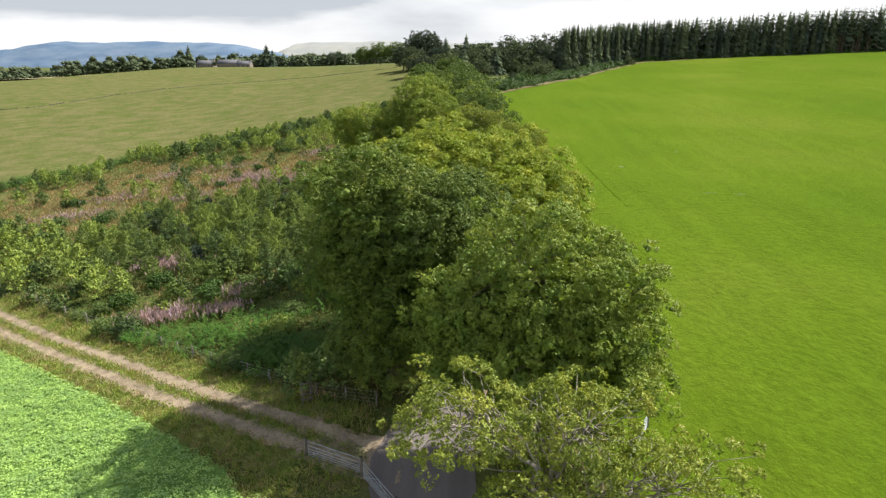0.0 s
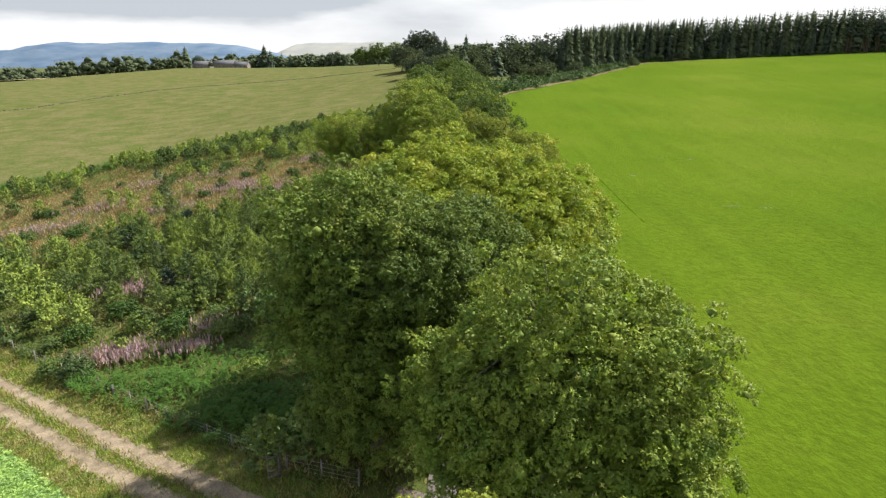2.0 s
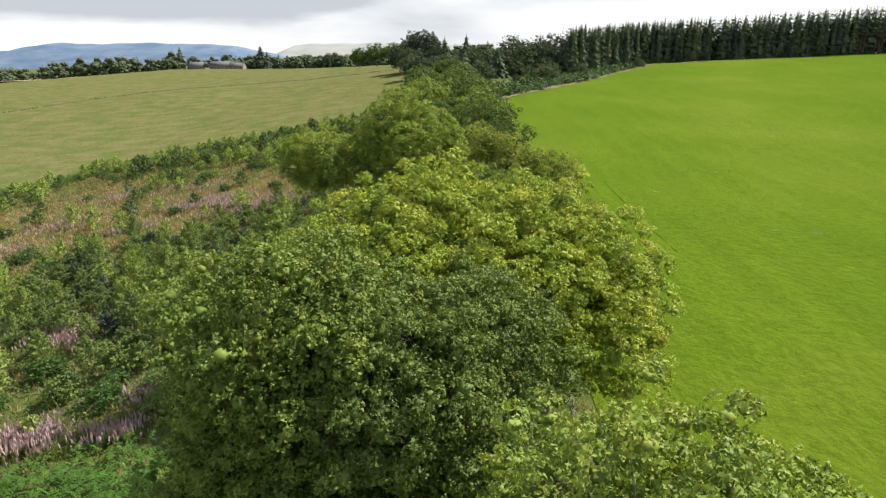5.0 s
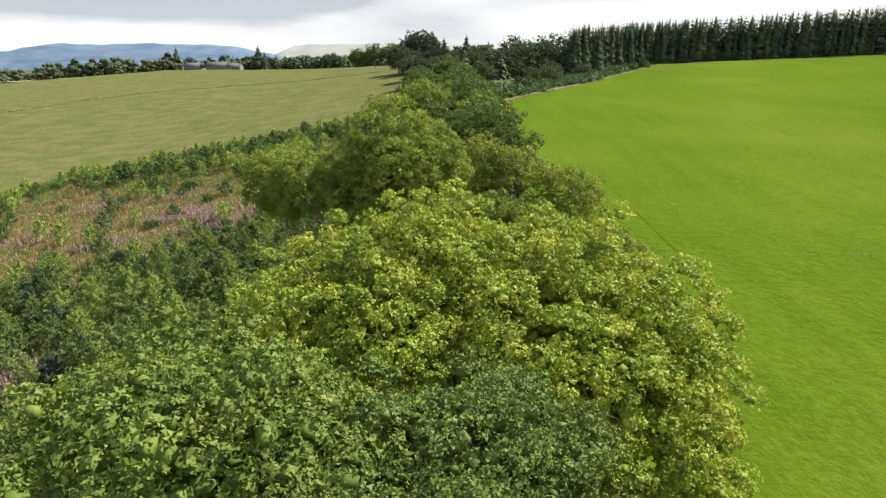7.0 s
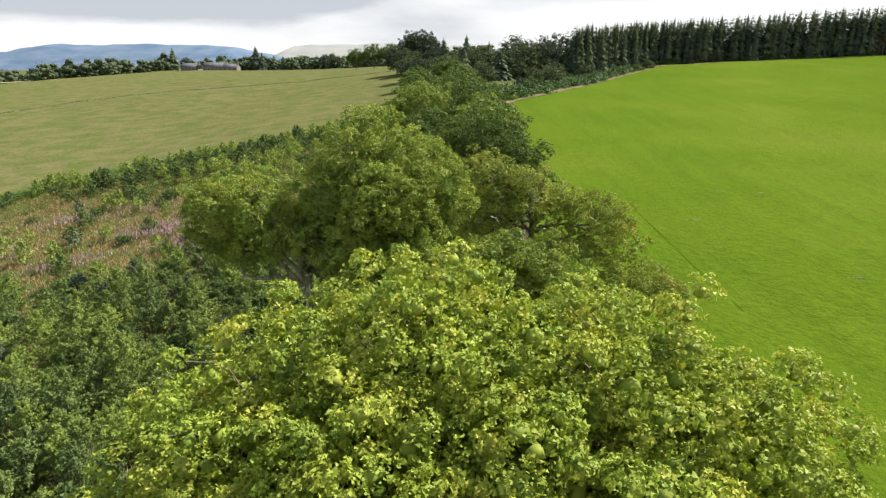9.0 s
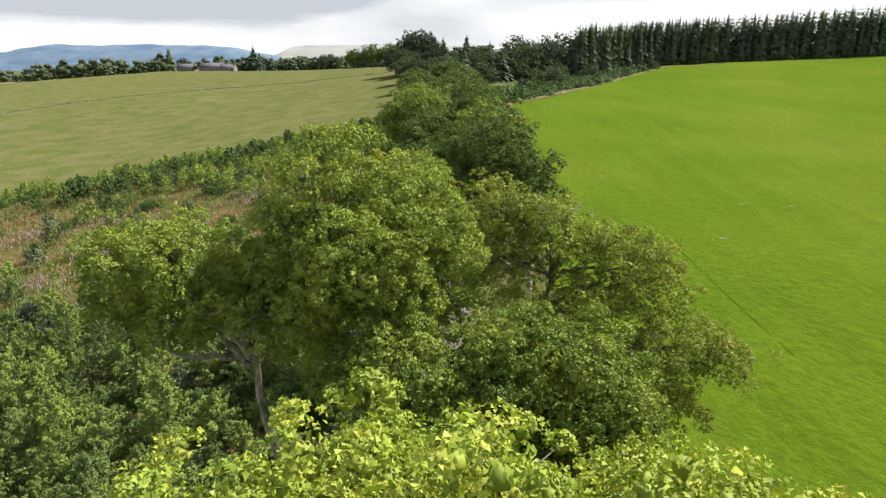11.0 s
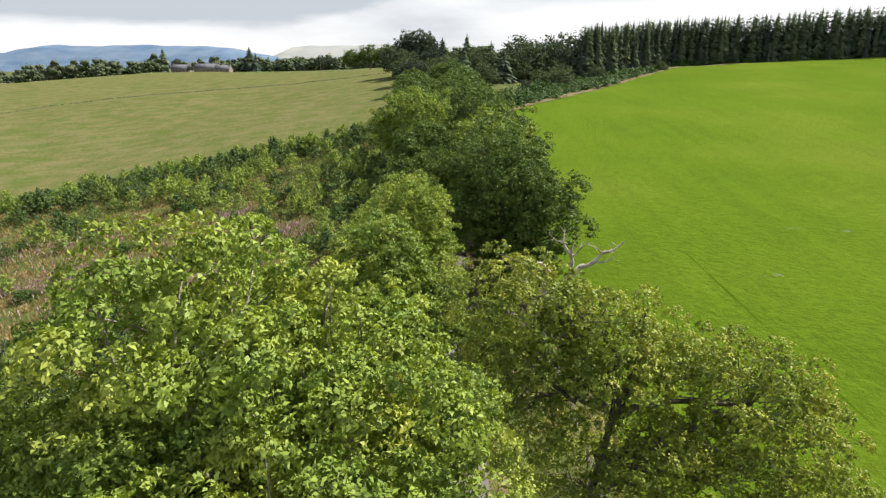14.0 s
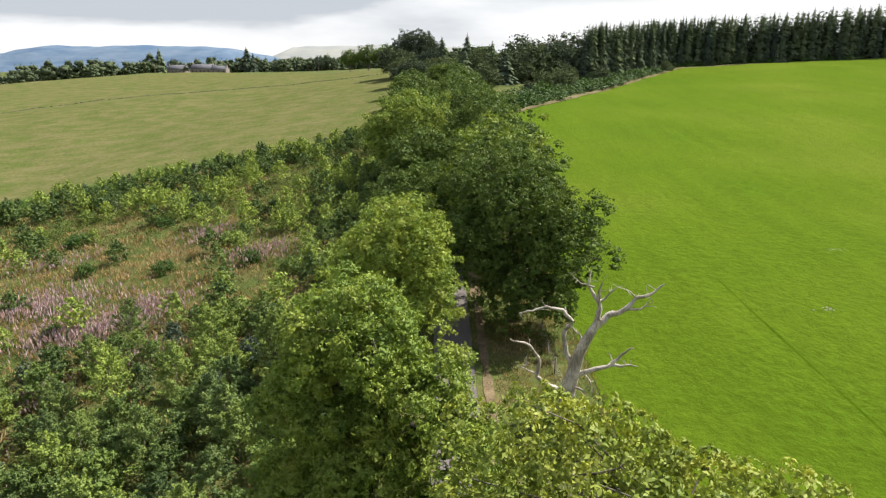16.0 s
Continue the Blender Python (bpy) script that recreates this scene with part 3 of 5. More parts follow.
def broadleaf(name, at, blobs, seed, material, label, girth=0.42, lump=0.5, tufts=10, per=16, size=0.12, cover=1.0, bark_of=BARK, inner=0.6,
              rough=0.55, core=0.4, category="tree", twigs=0.12, group="trees along the lane"):
    """A tree: tapered trunk, a limb into each mass of the crown with its boughs, and the leaves."""
    rng = np.random.default_rng(seed)
    x, y = at
    z = float(land(x, y)) - 0.15
    tree = tagged(new(name), label, category, group)
    tree.location = (x, y, z)
    base = np.array([x, y, z])
    rel = [(a - x, b - y, c - z, p, q, r) for a, b, c, p, q, r in blobs]
    top = max(c for _, _, c, _, _, _ in rel)
    low = min(c - r for _, _, c, _, _, r in rel)
    mid = np.mean([(a, b) for a, b, *_ in rel], axis=0)
    fork = np.array([mid[0] * 0.25, mid[1] * 0.25, max(1.8, min(top * 0.42, low + 3.0))])
    end = np.array([mid[0] * 0.6, mid[1] * 0.6, top])
    tp = np.concatenate([bend((0, 0, 0), fork, rng, 0.06, 5), bend(fork, end, rng, 0.15, 6)[1:]])
    tr = girth * np.interp(np.linspace(0, 1, len(tp)), [0, 0.08, 0.4, 1], [1.45, 1.05, 0.8, 0.12])
    piece("trunk", tube(tp, tr, 9), bark_of, tree, smooth=True)
    vf, lumps = foliage(rel, rng, lump, tufts, per, size, cover, inner, rough, core)
    for b, ls in zip(rel, lumps):
        c = np.array(b[:3])
        near = int(np.argmin(np.abs(tp[:, 2] - (c[2] - 0.3 * np.hypot(c[0], c[1])))))
        start = tp[min(len(tp) - 3, max(2, near))]
        line = bend(start, c, rng, 0.22, 10, 0.07)
        r0 = girth * 0.5
        made = [tube(line, np.linspace(r0, r0 * 0.35, 10), 7)]
        pick = ls[rng.random(len(ls)) < twigs]
        for q in pick[:60]:
            s = line[rng.integers(3, 10)]
            made.append(tube(bend(s, q, rng, 0.25, 5, 0.05), np.linspace(r0 * 0.2, 0.012, 5), 5))
        piece("limb", joined(made), bark_of, tree, smooth=True)
    piece("crown", vf, material, tree)
    return tree


# the oak that overhangs the junction
broadleaf("oak_tree", (4.4, 20.2), [(0.4, 21.8, 8.0, 2.7, 2.3, 2.1), (5.4, 21.6, 7.9, 2.8, 2.4, 2.2), (9.0, 20.8, 6.0, 2.7, 2.3, 2.0), (3.2, 20.0, 5.6, 1.9, 1.9, 1.6)],
          11, OAK_THIN, "sparse pale-limbed oak with yellow-green leaves over the junction", 0.34, 0.36, 9, 13, 0.10, 0.55, BARK_PALE, 0.1, 0.7, 0, twigs=0.4)
broadleaf("oak_tree", (6.0, 34.0), [(5.6, 34.4, 9.8, 4.4, 4.2, 4.2), (8.6, 33.4, 8.2, 3.6, 3.6, 3.6), (2.4, 33.8, 6.8, 3.5, 3.2, 3.4), (6.0, 31.8, 5.8, 4.2, 3.2, 3.4), (9.8, 33.2, 4.2, 3.0, 3.0, 2.6), (1.6, 33.4, 4.0, 3.0, 2.6, 2.8), (0.2, 36.0, 6.8, 2.6, 2.4, 2.8)],
          12, OAK_GREEN, "dense deep-green oak beside the lane and field gate", 0.5, 0.56, 11, 17, 0.132)
broadleaf("ivied_tree", (-4.5, 42.6), [(-5.6, 42.0, 12.5, 4.0, 4.0, 3.7), (-7.0, 41.2, 8.6, 3.4, 3.4, 3.4), (-3.8, 41.2, 5.8, 4.2, 3.4, 3.8), (-6.0, 45.4, 12.0, 3.4, 3.0, 3.2), (-4.6, 41.8, 1.4, 3.6, 2.6, 3.2)],
          13, IVIED_GREEN, "tall dense tree clothed to the ground, dark on its shaded side", 0.5, 0.54, 11, 15, 0.13)
broadleaf("ash_tree", (-2.8, 44.4), [(-2.4, 40.8, 11.4, 3.4, 3.2, 3.2), (-0.6, 43.6, 11.6, 3.2, 3.2, 2.9), (1.6, 45.6, 10.8, 3.0, 3.0, 2.8), (0.4, 41.6, 8.2, 2.8, 2.6, 2.8), (-1.0, 41.4, 4.6, 2.6, 2.4, 2.8)],
          23, ASH_GREY, "grey-green tree between the oaks at the lane's edge", 0.36, 0.42, 10, 13, 0.115)
broadleaf("oak_tree", (-3.6, 56.6), [(-1.5, 56.6, 12.8, 4.0, 4.0, 3.4), (-6.0, 54.8, 11.4, 3.4, 3.4, 2.5), (-2.5, 52.4, 11.4, 3.5, 3.2, 2.8), (0.6, 53.6, 11.8, 3.0, 2.8, 2.6)],
          14, OAK_YELLOW, "broad sunlit oak with yellow-green leaves", 0.5, 0.5, 11, 18, 0.12, 1.0, BARK, 0.4, 0.6, 0.42)
broadleaf("oak_tree", (5.8, 55.5), [(3.2, 56.2, 12.6, 3.9, 3.8, 3.1), (6.6, 54.6, 11.6, 3.5, 3.4, 2.9), (9.6, 56.0, 9.6, 3.0, 3.4, 3.0), (4.0, 51.4, 10.8, 3.4, 3.2, 2.8), (7.8, 52.6, 8.0, 3.6, 3.2, 3.0)],
          15, OAK_YELLOW, "broad sunlit oak with yellow-green leaves reaching over the lane", 0.5, 0.5, 11, 18, 0.12, 1.0, BARK, 0.4, 0.6, 0.42)
broadleaf("oak_tree", (4.8, 66.4), [(-1.9, 66.6, 12.6, 1.9, 2.0, 1.5), (-0.4, 66.0, 12.0, 2.0, 2.2, 1.6), (2.2, 66.2, 12.9, 2.1, 2.2, 1.8), (4.2, 65.8, 12.4, 2.0, 2.2, 1.9), (1.7, 65.4, 10.9, 2.7, 2.4, 1.8), (5.2, 65.5, 10.6, 1.7, 1.9, 1.8), (-0.8, 65.6, 10.2, 2.0, 2.0, 1.6)],
          16, OAK_GREEN, "smaller green oak leaning over the lane", 0.32, 0.42, 12, 20, 0.09, 1.0, BARK, 0.4, 0.5, 0.32)
broadleaf("oak_tree", (-2.9, 70.0), [(-4.0, 70.4, 18.0, 1.9, 2.0, 1.9), (-1.9, 70.2, 17.0, 2.0, 2.2, 1.9), (-3.2, 67.8, 16.1, 1.9, 2.0, 1.8), (-5.9, 69.6, 16.2, 1.4, 1.6, 1.4), (-0.3, 70.8, 15.6, 1.3, 1.6, 1.3), (-5.0, 68.4, 14.1, 1.9, 1.9, 1.6), (-1.7, 68.6, 14.2, 1.4, 1.5, 1.2), (-4.9, 70.6, 11.9, 1.4, 1.5, 1.0)],
          17, OAK_BRIGHT, "tall open oak with pale twisted limbs and bright leaves", 0.38, 0.42, 13, 24, 0.078, 0.95, BARK_PALE, 0.35, 0.6, 0, twigs=0.25)
broadleaf("oak_tree", (-6.0, 70.6), [(-9.7, 69.5, 15.6, 2.0, 1.8, 1.3), (-11.4, 69.2, 15.6, 1.6, 1.7, 1.3), (-11.5, 69.5, 14.3, 1.7, 1.6, 1.4), (-9.2, 69.4, 14.1, 2.3, 2.0, 1.6), (-10.9, 70.2, 12.9, 1.5, 1.5, 1.0), (-7.2, 69.4, 13.8, 1.4, 1.6, 1.1)],
          27, OAK_BRIGHT, "leaning oak with bright leaves and a pale crooked trunk", 0.3, 0.42, 13, 22, 0.078, 0.95, BARK_PALE, 0.3, 0.6, 0, twigs=0.25)
broadleaf("oak_tree", (3.6, 79.4), [(2.3, 80.2, 15.0, 1.9, 1.8, 1.6), (4.6, 79.6, 14.4, 1.7, 1.7, 1.4), (2.4, 80.4, 13.2, 2.2, 1.9, 1.6), (5.0, 79.0, 13.2, 1.8, 1.7, 1.5), (7.3, 79.4, 13.2, 1.5, 1.5, 1.3), (9.6, 79.0, 12.5, 2.1, 1.9, 1.5), (10.5, 78.4, 11.6, 1.7, 1.6, 1.5), (6.7, 78.6, 10.6, 1.7, 1.7, 1.4), (9.3, 78.6, 9.8, 2.5, 1.9, 1.5),
                                    (12.3, 78.0, 8.0, 2.4, 1.9, 1.6), (14.2, 77.6, 7.2, 1.8, 1.5, 1.4), (10.8, 78.0, 6.4, 2.2, 1.8, 1.6), (2.4, 80.0, 11.0, 2.1, 1.8, 1.8), (12.0, 77.6, 4.4, 1.6, 1.4, 1.5), (5.0, 80.0, 8.0, 2.6, 2.0, 1.7)],
          18, OAK_THIN, "thin-crowned oak with many bare grey branches", 0.26, 0.42, 10, 16, 0.095, 0.72, BARK, 0.2, 0.7, 0, twigs=0.35)
broadleaf("oak_tree", (-3.4, 91.0), [(-3.6, 91.2, 12.8, 2.3, 2.3, 1.9), (-1.3, 90.6, 10.9, 2.0, 2.0, 1.7), (0.7, 89.8, 8.9, 1.6, 1.6, 1.4), (1.0, 88.4, 6.8, 1.6, 1.6, 1.4), (-5.2, 91.6, 10.0, 2.1, 2.1, 1.9), (-3.0, 89.8, 8.0, 2.2, 2.0, 1.8), (-5.4, 90.6, 6.2, 2.2, 2.2, 2.0), (-1.6, 88.4, 5.0, 2.2, 2.0, 1.8)],
          19, OAK_GREEN, "green oak at the edge of the scrub by the lane", 0.36, 0.44, 11, 16, 0.115, 0.9, BARK, 0.5, 0.55, 0.4, twigs=0.12)
broadleaf("oak_tree", (-3.8, 111.0), [(-3.0, 110.6, 10.2, 2.9, 2.9, 2.8), (-5.2, 112.6, 8.4, 2.9, 2.9, 2.7), (-1.9, 109.8, 7.2, 2.3, 2.3, 2.6), (-5.8, 110.2, 5.4, 2.9, 2.6, 2.6)],
          20, OAK_BRIGHT, "round yellow-green tree beside the lane", 0.36, 0.44, 10, 13, 0.13, 1.0, BARK, 0.5, 0.5)
broadleaf("oak_tree", (5.5, 119.0), [(5.2, 119.2, 10.6, 4.4, 4.4, 4.4), (8.7, 117.4, 8.8, 3.4, 3.3, 3.3), (2.8, 118.0, 7.4, 2.9, 2.9, 3.4), (6.5, 116.2, 4.8, 3.5, 2.8, 3.0), (4.6, 124.0, 11.6, 4.4, 4.4, 4.0)],
          21, OAK_DEEP, "dark dense tree hanging over the lane", 0.5, 0.6, 10, 13, 0.16, 1.0, BARK, 0.5, 0.6)


def avenue_tree(x, y, height, radius, seed, material, name="oak_tree", label="dark broad-crowned tree of the lane's avenue", lump=0.75, size=0.24, tufts=9, per=9):
    rng = np.random.default_rng(seed)
    z = float(land(x, y))
    blobs = [(x, y, z + height * 0.66, radius * 0.8, radius * 0.8, height * 0.31)]
    for k in range(4):
        a = k * 1.57 + rng.uniform(0, 1.2)
        blobs.append((x + math.cos(a) * radius * 0.55, y + math.sin(a) * radius * 0.55, z + height * rng.uniform(0.38, 0.68), radius * rng.uniform(0.5, 0.65), radius * 0.55, height * rng.uniform(0.2, 0.26)))
    return broadleaf(name, (x, y), blobs, seed, material, label, 0.4, lump, tufts, per, size, 1.0, BARK, 0.4, 0.6, twigs=0.1)


for k, (x, y, h, r) in enumerate([(-3.8, 124, 9.5, 4.4), (-3.8, 137, 9.5, 4.6), (-3.8, 152, 11, 4.8), (5.6, 135, 14.5, 5.6), (6.5, 150, 13.5, 5.8), (5.5, 167, 13, 6.4), (-5.6, 168, 14, 6.6), (5.0, 187, 12, 6.6), (-7.5, 192, 12, 6.2)]):
    avenue_tree(x, y, h, r, 40 + k, [OAK_GREEN, OAK_DEEP, OAK_DEEP][k % 3])
# from y = 300 on, the avenue takes the leaf colour greyed for haze
for k, (x, y, h, r) in enumerate([(4, 208, 11.5, 6.5), (-8, 216, 11, 6), (3, 232, 11, 7), (-9, 242, 11, 6.5), (3, 258, 11, 7), (-12, 270, 11, 6), (0, 290, 11, 7), (-14, 303, 12, 6.5), (-5, 324, 11, 7), (-18, 342, 12, 7), (-10, 364, 13, 8), (-24, 388, 14, 8), (-17, 412, 22, 11), (-31, 402, 16, 7)]):
    avenue_tree(x, y, h, r, 60 + k, OAK_DEEP if y < 300 else HAZY_LEAF, lump=1.0, size=0.40, tufts=8, per=6)


def dead_tree(at):
    rng = np.random.default_rng(5)
    x, y = at
    tree = tagged(new("dead_tree"), "leafless bleached dead tree with twisted bare limbs", "tree", "trees along the lane")
    tree.location = (x, y, float(land(x, y)) - 0.9)
    trunk = [(0, 0, 0), (0.05, 0.1, 1.4), (0.0, 0.1, 2.6), (0.25, 0.1, 4.0), (0.45, 0.1, 5.2), (0.9, 0.0, 6.5), (1.25, 0, 7.4)]
    piece("trunk", tube(np.array(trunk) * [1.3, 1.2, 1.05], [0.75, 0.54, 0.50, 0.40, 0.34, 0.27, 0.20], 10), DEADWOOD, tree, smooth=True)
    limbs = [
        ([(1.15, 0, 7.2), (1.2, 0, 8.3), (1.1, 0, 9.1), (1.25, 0, 9.6)], 0.19),
        ([(1.15, 0, 8.4), (0.75, 0.1, 9.2), (0.6, 0.1, 9.6), (0.7, 0.1, 10.4)], 0.12),
        ([(1.2, 0, 8.5), (1.6, -0.1, 8.9), (1.5, -0.1, 9.5)], 0.08),
        ([(0.9, 0, 9.3), (0.3, 0.1, 9.5), (-0.3, 0.2, 10.2)], 0.06),
        ([(1.0, 0, 6.8), (1.7, 0.1, 7.5), (2.4, 0.1, 7.9), (2.9, 0.2, 8.6), (3.5, 0.1, 8.8), (4.1, 0.1, 9.5)], 0.2),
        ([(2.4, 0.1, 7.9), (3.0, -0.1, 8.0), (3.6, -0.1, 8.5)], 0.08),
        ([(2.9, 0.2, 8.6), (2.5, 0.2, 9.1), (2.2, 0.3, 9.1)], 0.06),
        ([(0.2, 0.1, 3.7), (1.0, -0.2, 4.2), (1.9, -0.3, 4.6), (2.4, -0.3, 5.4), (2.9, -0.4, 5.8)], 0.18),
        ([(1.9, -0.3, 4.6), (2.6, -0.4, 4.7), (3.2, -0.4, 4.6)], 0.1),
        ([(0.2, 0.1, 4.2), (-0.2, 0.2, 5.2), (-0.3, 0.3, 6.4), (0.1, 0.3, 7.0), (-0.4, 0.3, 7.7), (-1.2, 0.4, 7.9), (-2.6, 0.4, 7.4)], 0.17),
        ([(0.35, 0.1, 5.0), (0.55, 0.4, 6.0), (0.1, 0.4, 6.6), (-0.3, 0.5, 6.8)], 0.11),
        ([(-0.1, 0, 2.4), (-0.9, 0.2, 3.0), (-1.5, 0.2, 3.4), (-1.4, 0.2, 4.6), (-1.9, 0.2, 5.6), (-2.9, 0.3, 5.9)], 0.17),
        ([(-1.5, 0.2, 3.6), (-2.0, 0.2, 4.0), (-2.5, 0.2, 4.2)], 0.07),
        ([(0.1, 0, 3.0), (0.6, -0.3, 3.0), (0.9, -0.4, 2.4)], 0.09),
        ([(0.7, 0, 4.0), (1.0, -0.2, 3.4), (1.2, -0.3, 2.6)], 0.05),
    ]
    for pts, r in limbs:
        p = dense(np.array(pts) * [1.3, 1.2, 1.05], 0.28)
        if len(p) < 3:
            p = np.array(pts)
        p = p + rng.normal(0, 0.035, p.shape)
        made = [tube(p, r * np.linspace(1.15, 0.22, len(p)) * rng.uniform(0.88, 1.12, len(p)), 7)]
        for _ in range(3):
            s = p[rng.integers(len(p) // 2, len(p))]
            e = s + rng.normal(0, 0.35, 3) + np.array([0, 0, 0.25])
            made.append(tube(bend(s, e, rng, 0.2, 4), np.linspace(0.03, 0.01, 4), 5))
        piece("limb", joined(made), DEADWOOD, tree, smooth=True)
    return tree


dead_tree((7.4, 104.6))

# ---- young growth ----


def sapling_parts(seed, height, width, n, size):
    """A stem, and leaves in plumes along upswept shoots, the lower ones longer."""
    rng = np.random.default_rng(seed)
    line = bend((0, 0, -0.2), (rng.uniform(-0.2, 0.2), rng.uniform(-0.2, 0.2), height * 0.95), rng, 0.05, 6)
    stem = tube(line, np.linspace(0.05, 0.01, 6), 5)
    shoots = 38
    m = n // shoots
    cs, ns, ds = [], [], []
    for k in range(shoots):
        s = ((k + rng.uniform(0, 1)) / shoots) ** 0.9
        r = width * (1.0 - s ** 1.5) ** 0.75 * rng.uniform(0.55, 1.15) * (0.75 + 0.5 * min(1, s * 3)) + 0.06
        a = k * 2.4 + rng.uniform(-0.5, 0.5)
        root = np.array([0, 0, height * s * 0.72])
        tip = root + np.array([math.cos(a) * r, math.sin(a) * r, height * 0.16 + rng.uniform(0.0, 0.4)])
        u = rng.uniform(0.25, 1.05, (m, 1)) ** 0.75
        off = rng.normal(0, 1, (m, 3))
        axis = (tip - root) / max(np.linalg.norm(tip - root), 0.1)
        cs.append(root + (tip - root) * u + unit(off) * (0.06 + 0.24 * width * (1.15 - u)) * rng.uniform(0.4, 1.0, (m, 1)))
        ns.append(unit(off) * 0.35 + np.array([math.cos(a), math.sin(a), 0]) * 0.45 + [0, 0, 0.7])
        ds.append(np.repeat(axis[None], m, 0))
    c, d, nn = np.concatenate(cs), np.concatenate(ds), np.concatenate(ns)
    c[:, 2] = np.maximum(c[:, 2], 0.1)
    m = len(c)
    L = size * rng.uniform(0.7, 1.4, m)
    lf = leaflets(c, unit(d * 0.6 + rng.normal(0, 0.6, (m, 3))), unit(nn + rng.normal(0, 0.25, (m, 3))), L, L * 0.65)
    return stem, lf


def sapling(seed, height, width, n, size, material, label, name, category):
    stems, lf = sapling_parts(seed, height, width, int(n * 1.8), size)
    t = tagged(new(name), label, category, "young trees in the scrub")
    piece("trunk", stems, BIRCH_BARK, t, smooth=True)
    piece("crown", lf, material, t)
    return t


def inside_scrub(x, y):
    line = np.interp(x, [-200, -52, -23.5, -9, -7], [176, 68.5, 48.0, 40.0, 39.5])
    return (y > line) & (y < np.interp(x, BOUND_X, BOUND_Y) - 1.0) & (x < road_x(y) - 4.5)


def patchiness(x, y, s=0.07, k=0.0):
    return np.array([noise.noise(Vector((a * s + k, b * s, k))) for a, b in zip(np.atleast_1d(x), np.atleast_1d(y))])


def thickness(x, y):
    """How thickly the young trees stand."""
    d = 0.26 + 0.45 * patchiness(x, y, 0.06, 3.1)
    d += 0.9 * np.exp(-(((x + 19) / 18) ** 2 + ((y - 92) / 24) ** 2))
    d += 0.30 * np.exp(-(((x + 48) / 18) ** 2 + ((y - 90) / 12) ** 2))
    d += 0.30 * np.exp(-(((x + 12) / 14) ** 2 + ((y - 165) / 40) ** 2))
    d -= 0.24 * np.clip((y - 98) / 12, 0, 1) * (np.interp(x, BOUND_X, BOUND_Y) - y > 16) * (x < -16)
    d -= 0.75 * np.exp(-(((x + 45) / 13) ** 2 + ((y - 127) / 13) ** 2))
    d -= 0.50 * np.exp(-(((x + 70) / 16) ** 2 + ((y - 122) / 17) ** 2))
    d -= 0.7 * np.exp(-(((x + 25) / 14) ** 2 + ((y - 58) / 9) ** 2))
    d -= 1.0 * np.exp(-(((x + 24) / 9) ** 2 + ((y - 52) / 5) ** 2))
    return d


_rng = np.random.default_rng(21)
_kinds = [("birch_sapling", 3.7, 1.5, 2600, 0.11, BIRCH_LEAF, "slender young birch with fine green leaves"),
          ("birch_sapling", 3.0, 1.3, 2100, 0.11, BIRCH_LEAF, "slender young birch with fine green leaves"),
          ("birch_sapling", 4.6, 1.65, 3000, 0.115, BIRCH_LEAF, "slender young birch with fine green leaves"),
          ("sallow_bush", 2.6, 1.4, 2000, 0.12, SALLOW_LEAF, "rounded dull-green sallow bush in rough grass"),
          ("birch_sapling", 2.2, 1.1, 1100, 0.12, BIRCH_LEAF, "small bright green sapling in rough grass"),
          ("spruce_sapling", 2.6, 1.1, 1300, 0.12, CONIFER_NEEDLE, "small dark self-sown conifer in rough grass")]
_proto = [sapling(300 + k, h, w, n, s, mat, lab, nm, "sapling" if "sapling" in nm else "bush") for k, (nm, h, w, n, s, mat, lab) in enumerate(_kinds)]
_cand = np.stack([_rng.uniform(-110, -4, 9000), _rng.uniform(40, 232, 9000)], 1)
_cand = _cand[inside_scrub(_cand[:, 0], _cand[:, 1])]
_cand = _cand[_rng.random(len(_cand)) < np.clip(thickness(_cand[:, 0], _cand[:, 1]), 0.02, 0.95)]
_kept = []
for p in _cand:
    if all((p[0] - q[0]) ** 2 + (p[1] - q[1]) ** 2 > 1.65 ** 2 for q in _kept):
        _kept.append(p)
_kept = np.array(_kept)[:1150]
_near = np.argsort((_kept[:, 0] + 20) ** 2 * 0.6 + (_kept[:, 1] - 95) ** 2)
_used, _rest = set(), {}
for rank, i in enumerate(_near):
    x, y = _kept[i]
    k = int(_rng.choice(6, p=[0.30, 0.22, 0.16, 0.17, 0.12, 0.03] if y < 98 else [0.24, 0.28, 0.04, 0.38, 0.0, 0.06]))
    sc = _rng.uniform(0.8, 1.3)
    m = pose(x, y, float(land(x, y)), 0, 0, _rng.uniform(0, 360)) @ Matrix.Diagonal((sc, sc, sc * _rng.uniform(0.9, 1.15), 1))
    if rank < 290:
        if k not in _used:
            _used.add(k)
            _proto[k].matrix_basis = m
        else:
            copy_thing(_proto[k], m).matrix_basis = m
    else:
        _rest.setdefault(k, []).append(np.array(m))
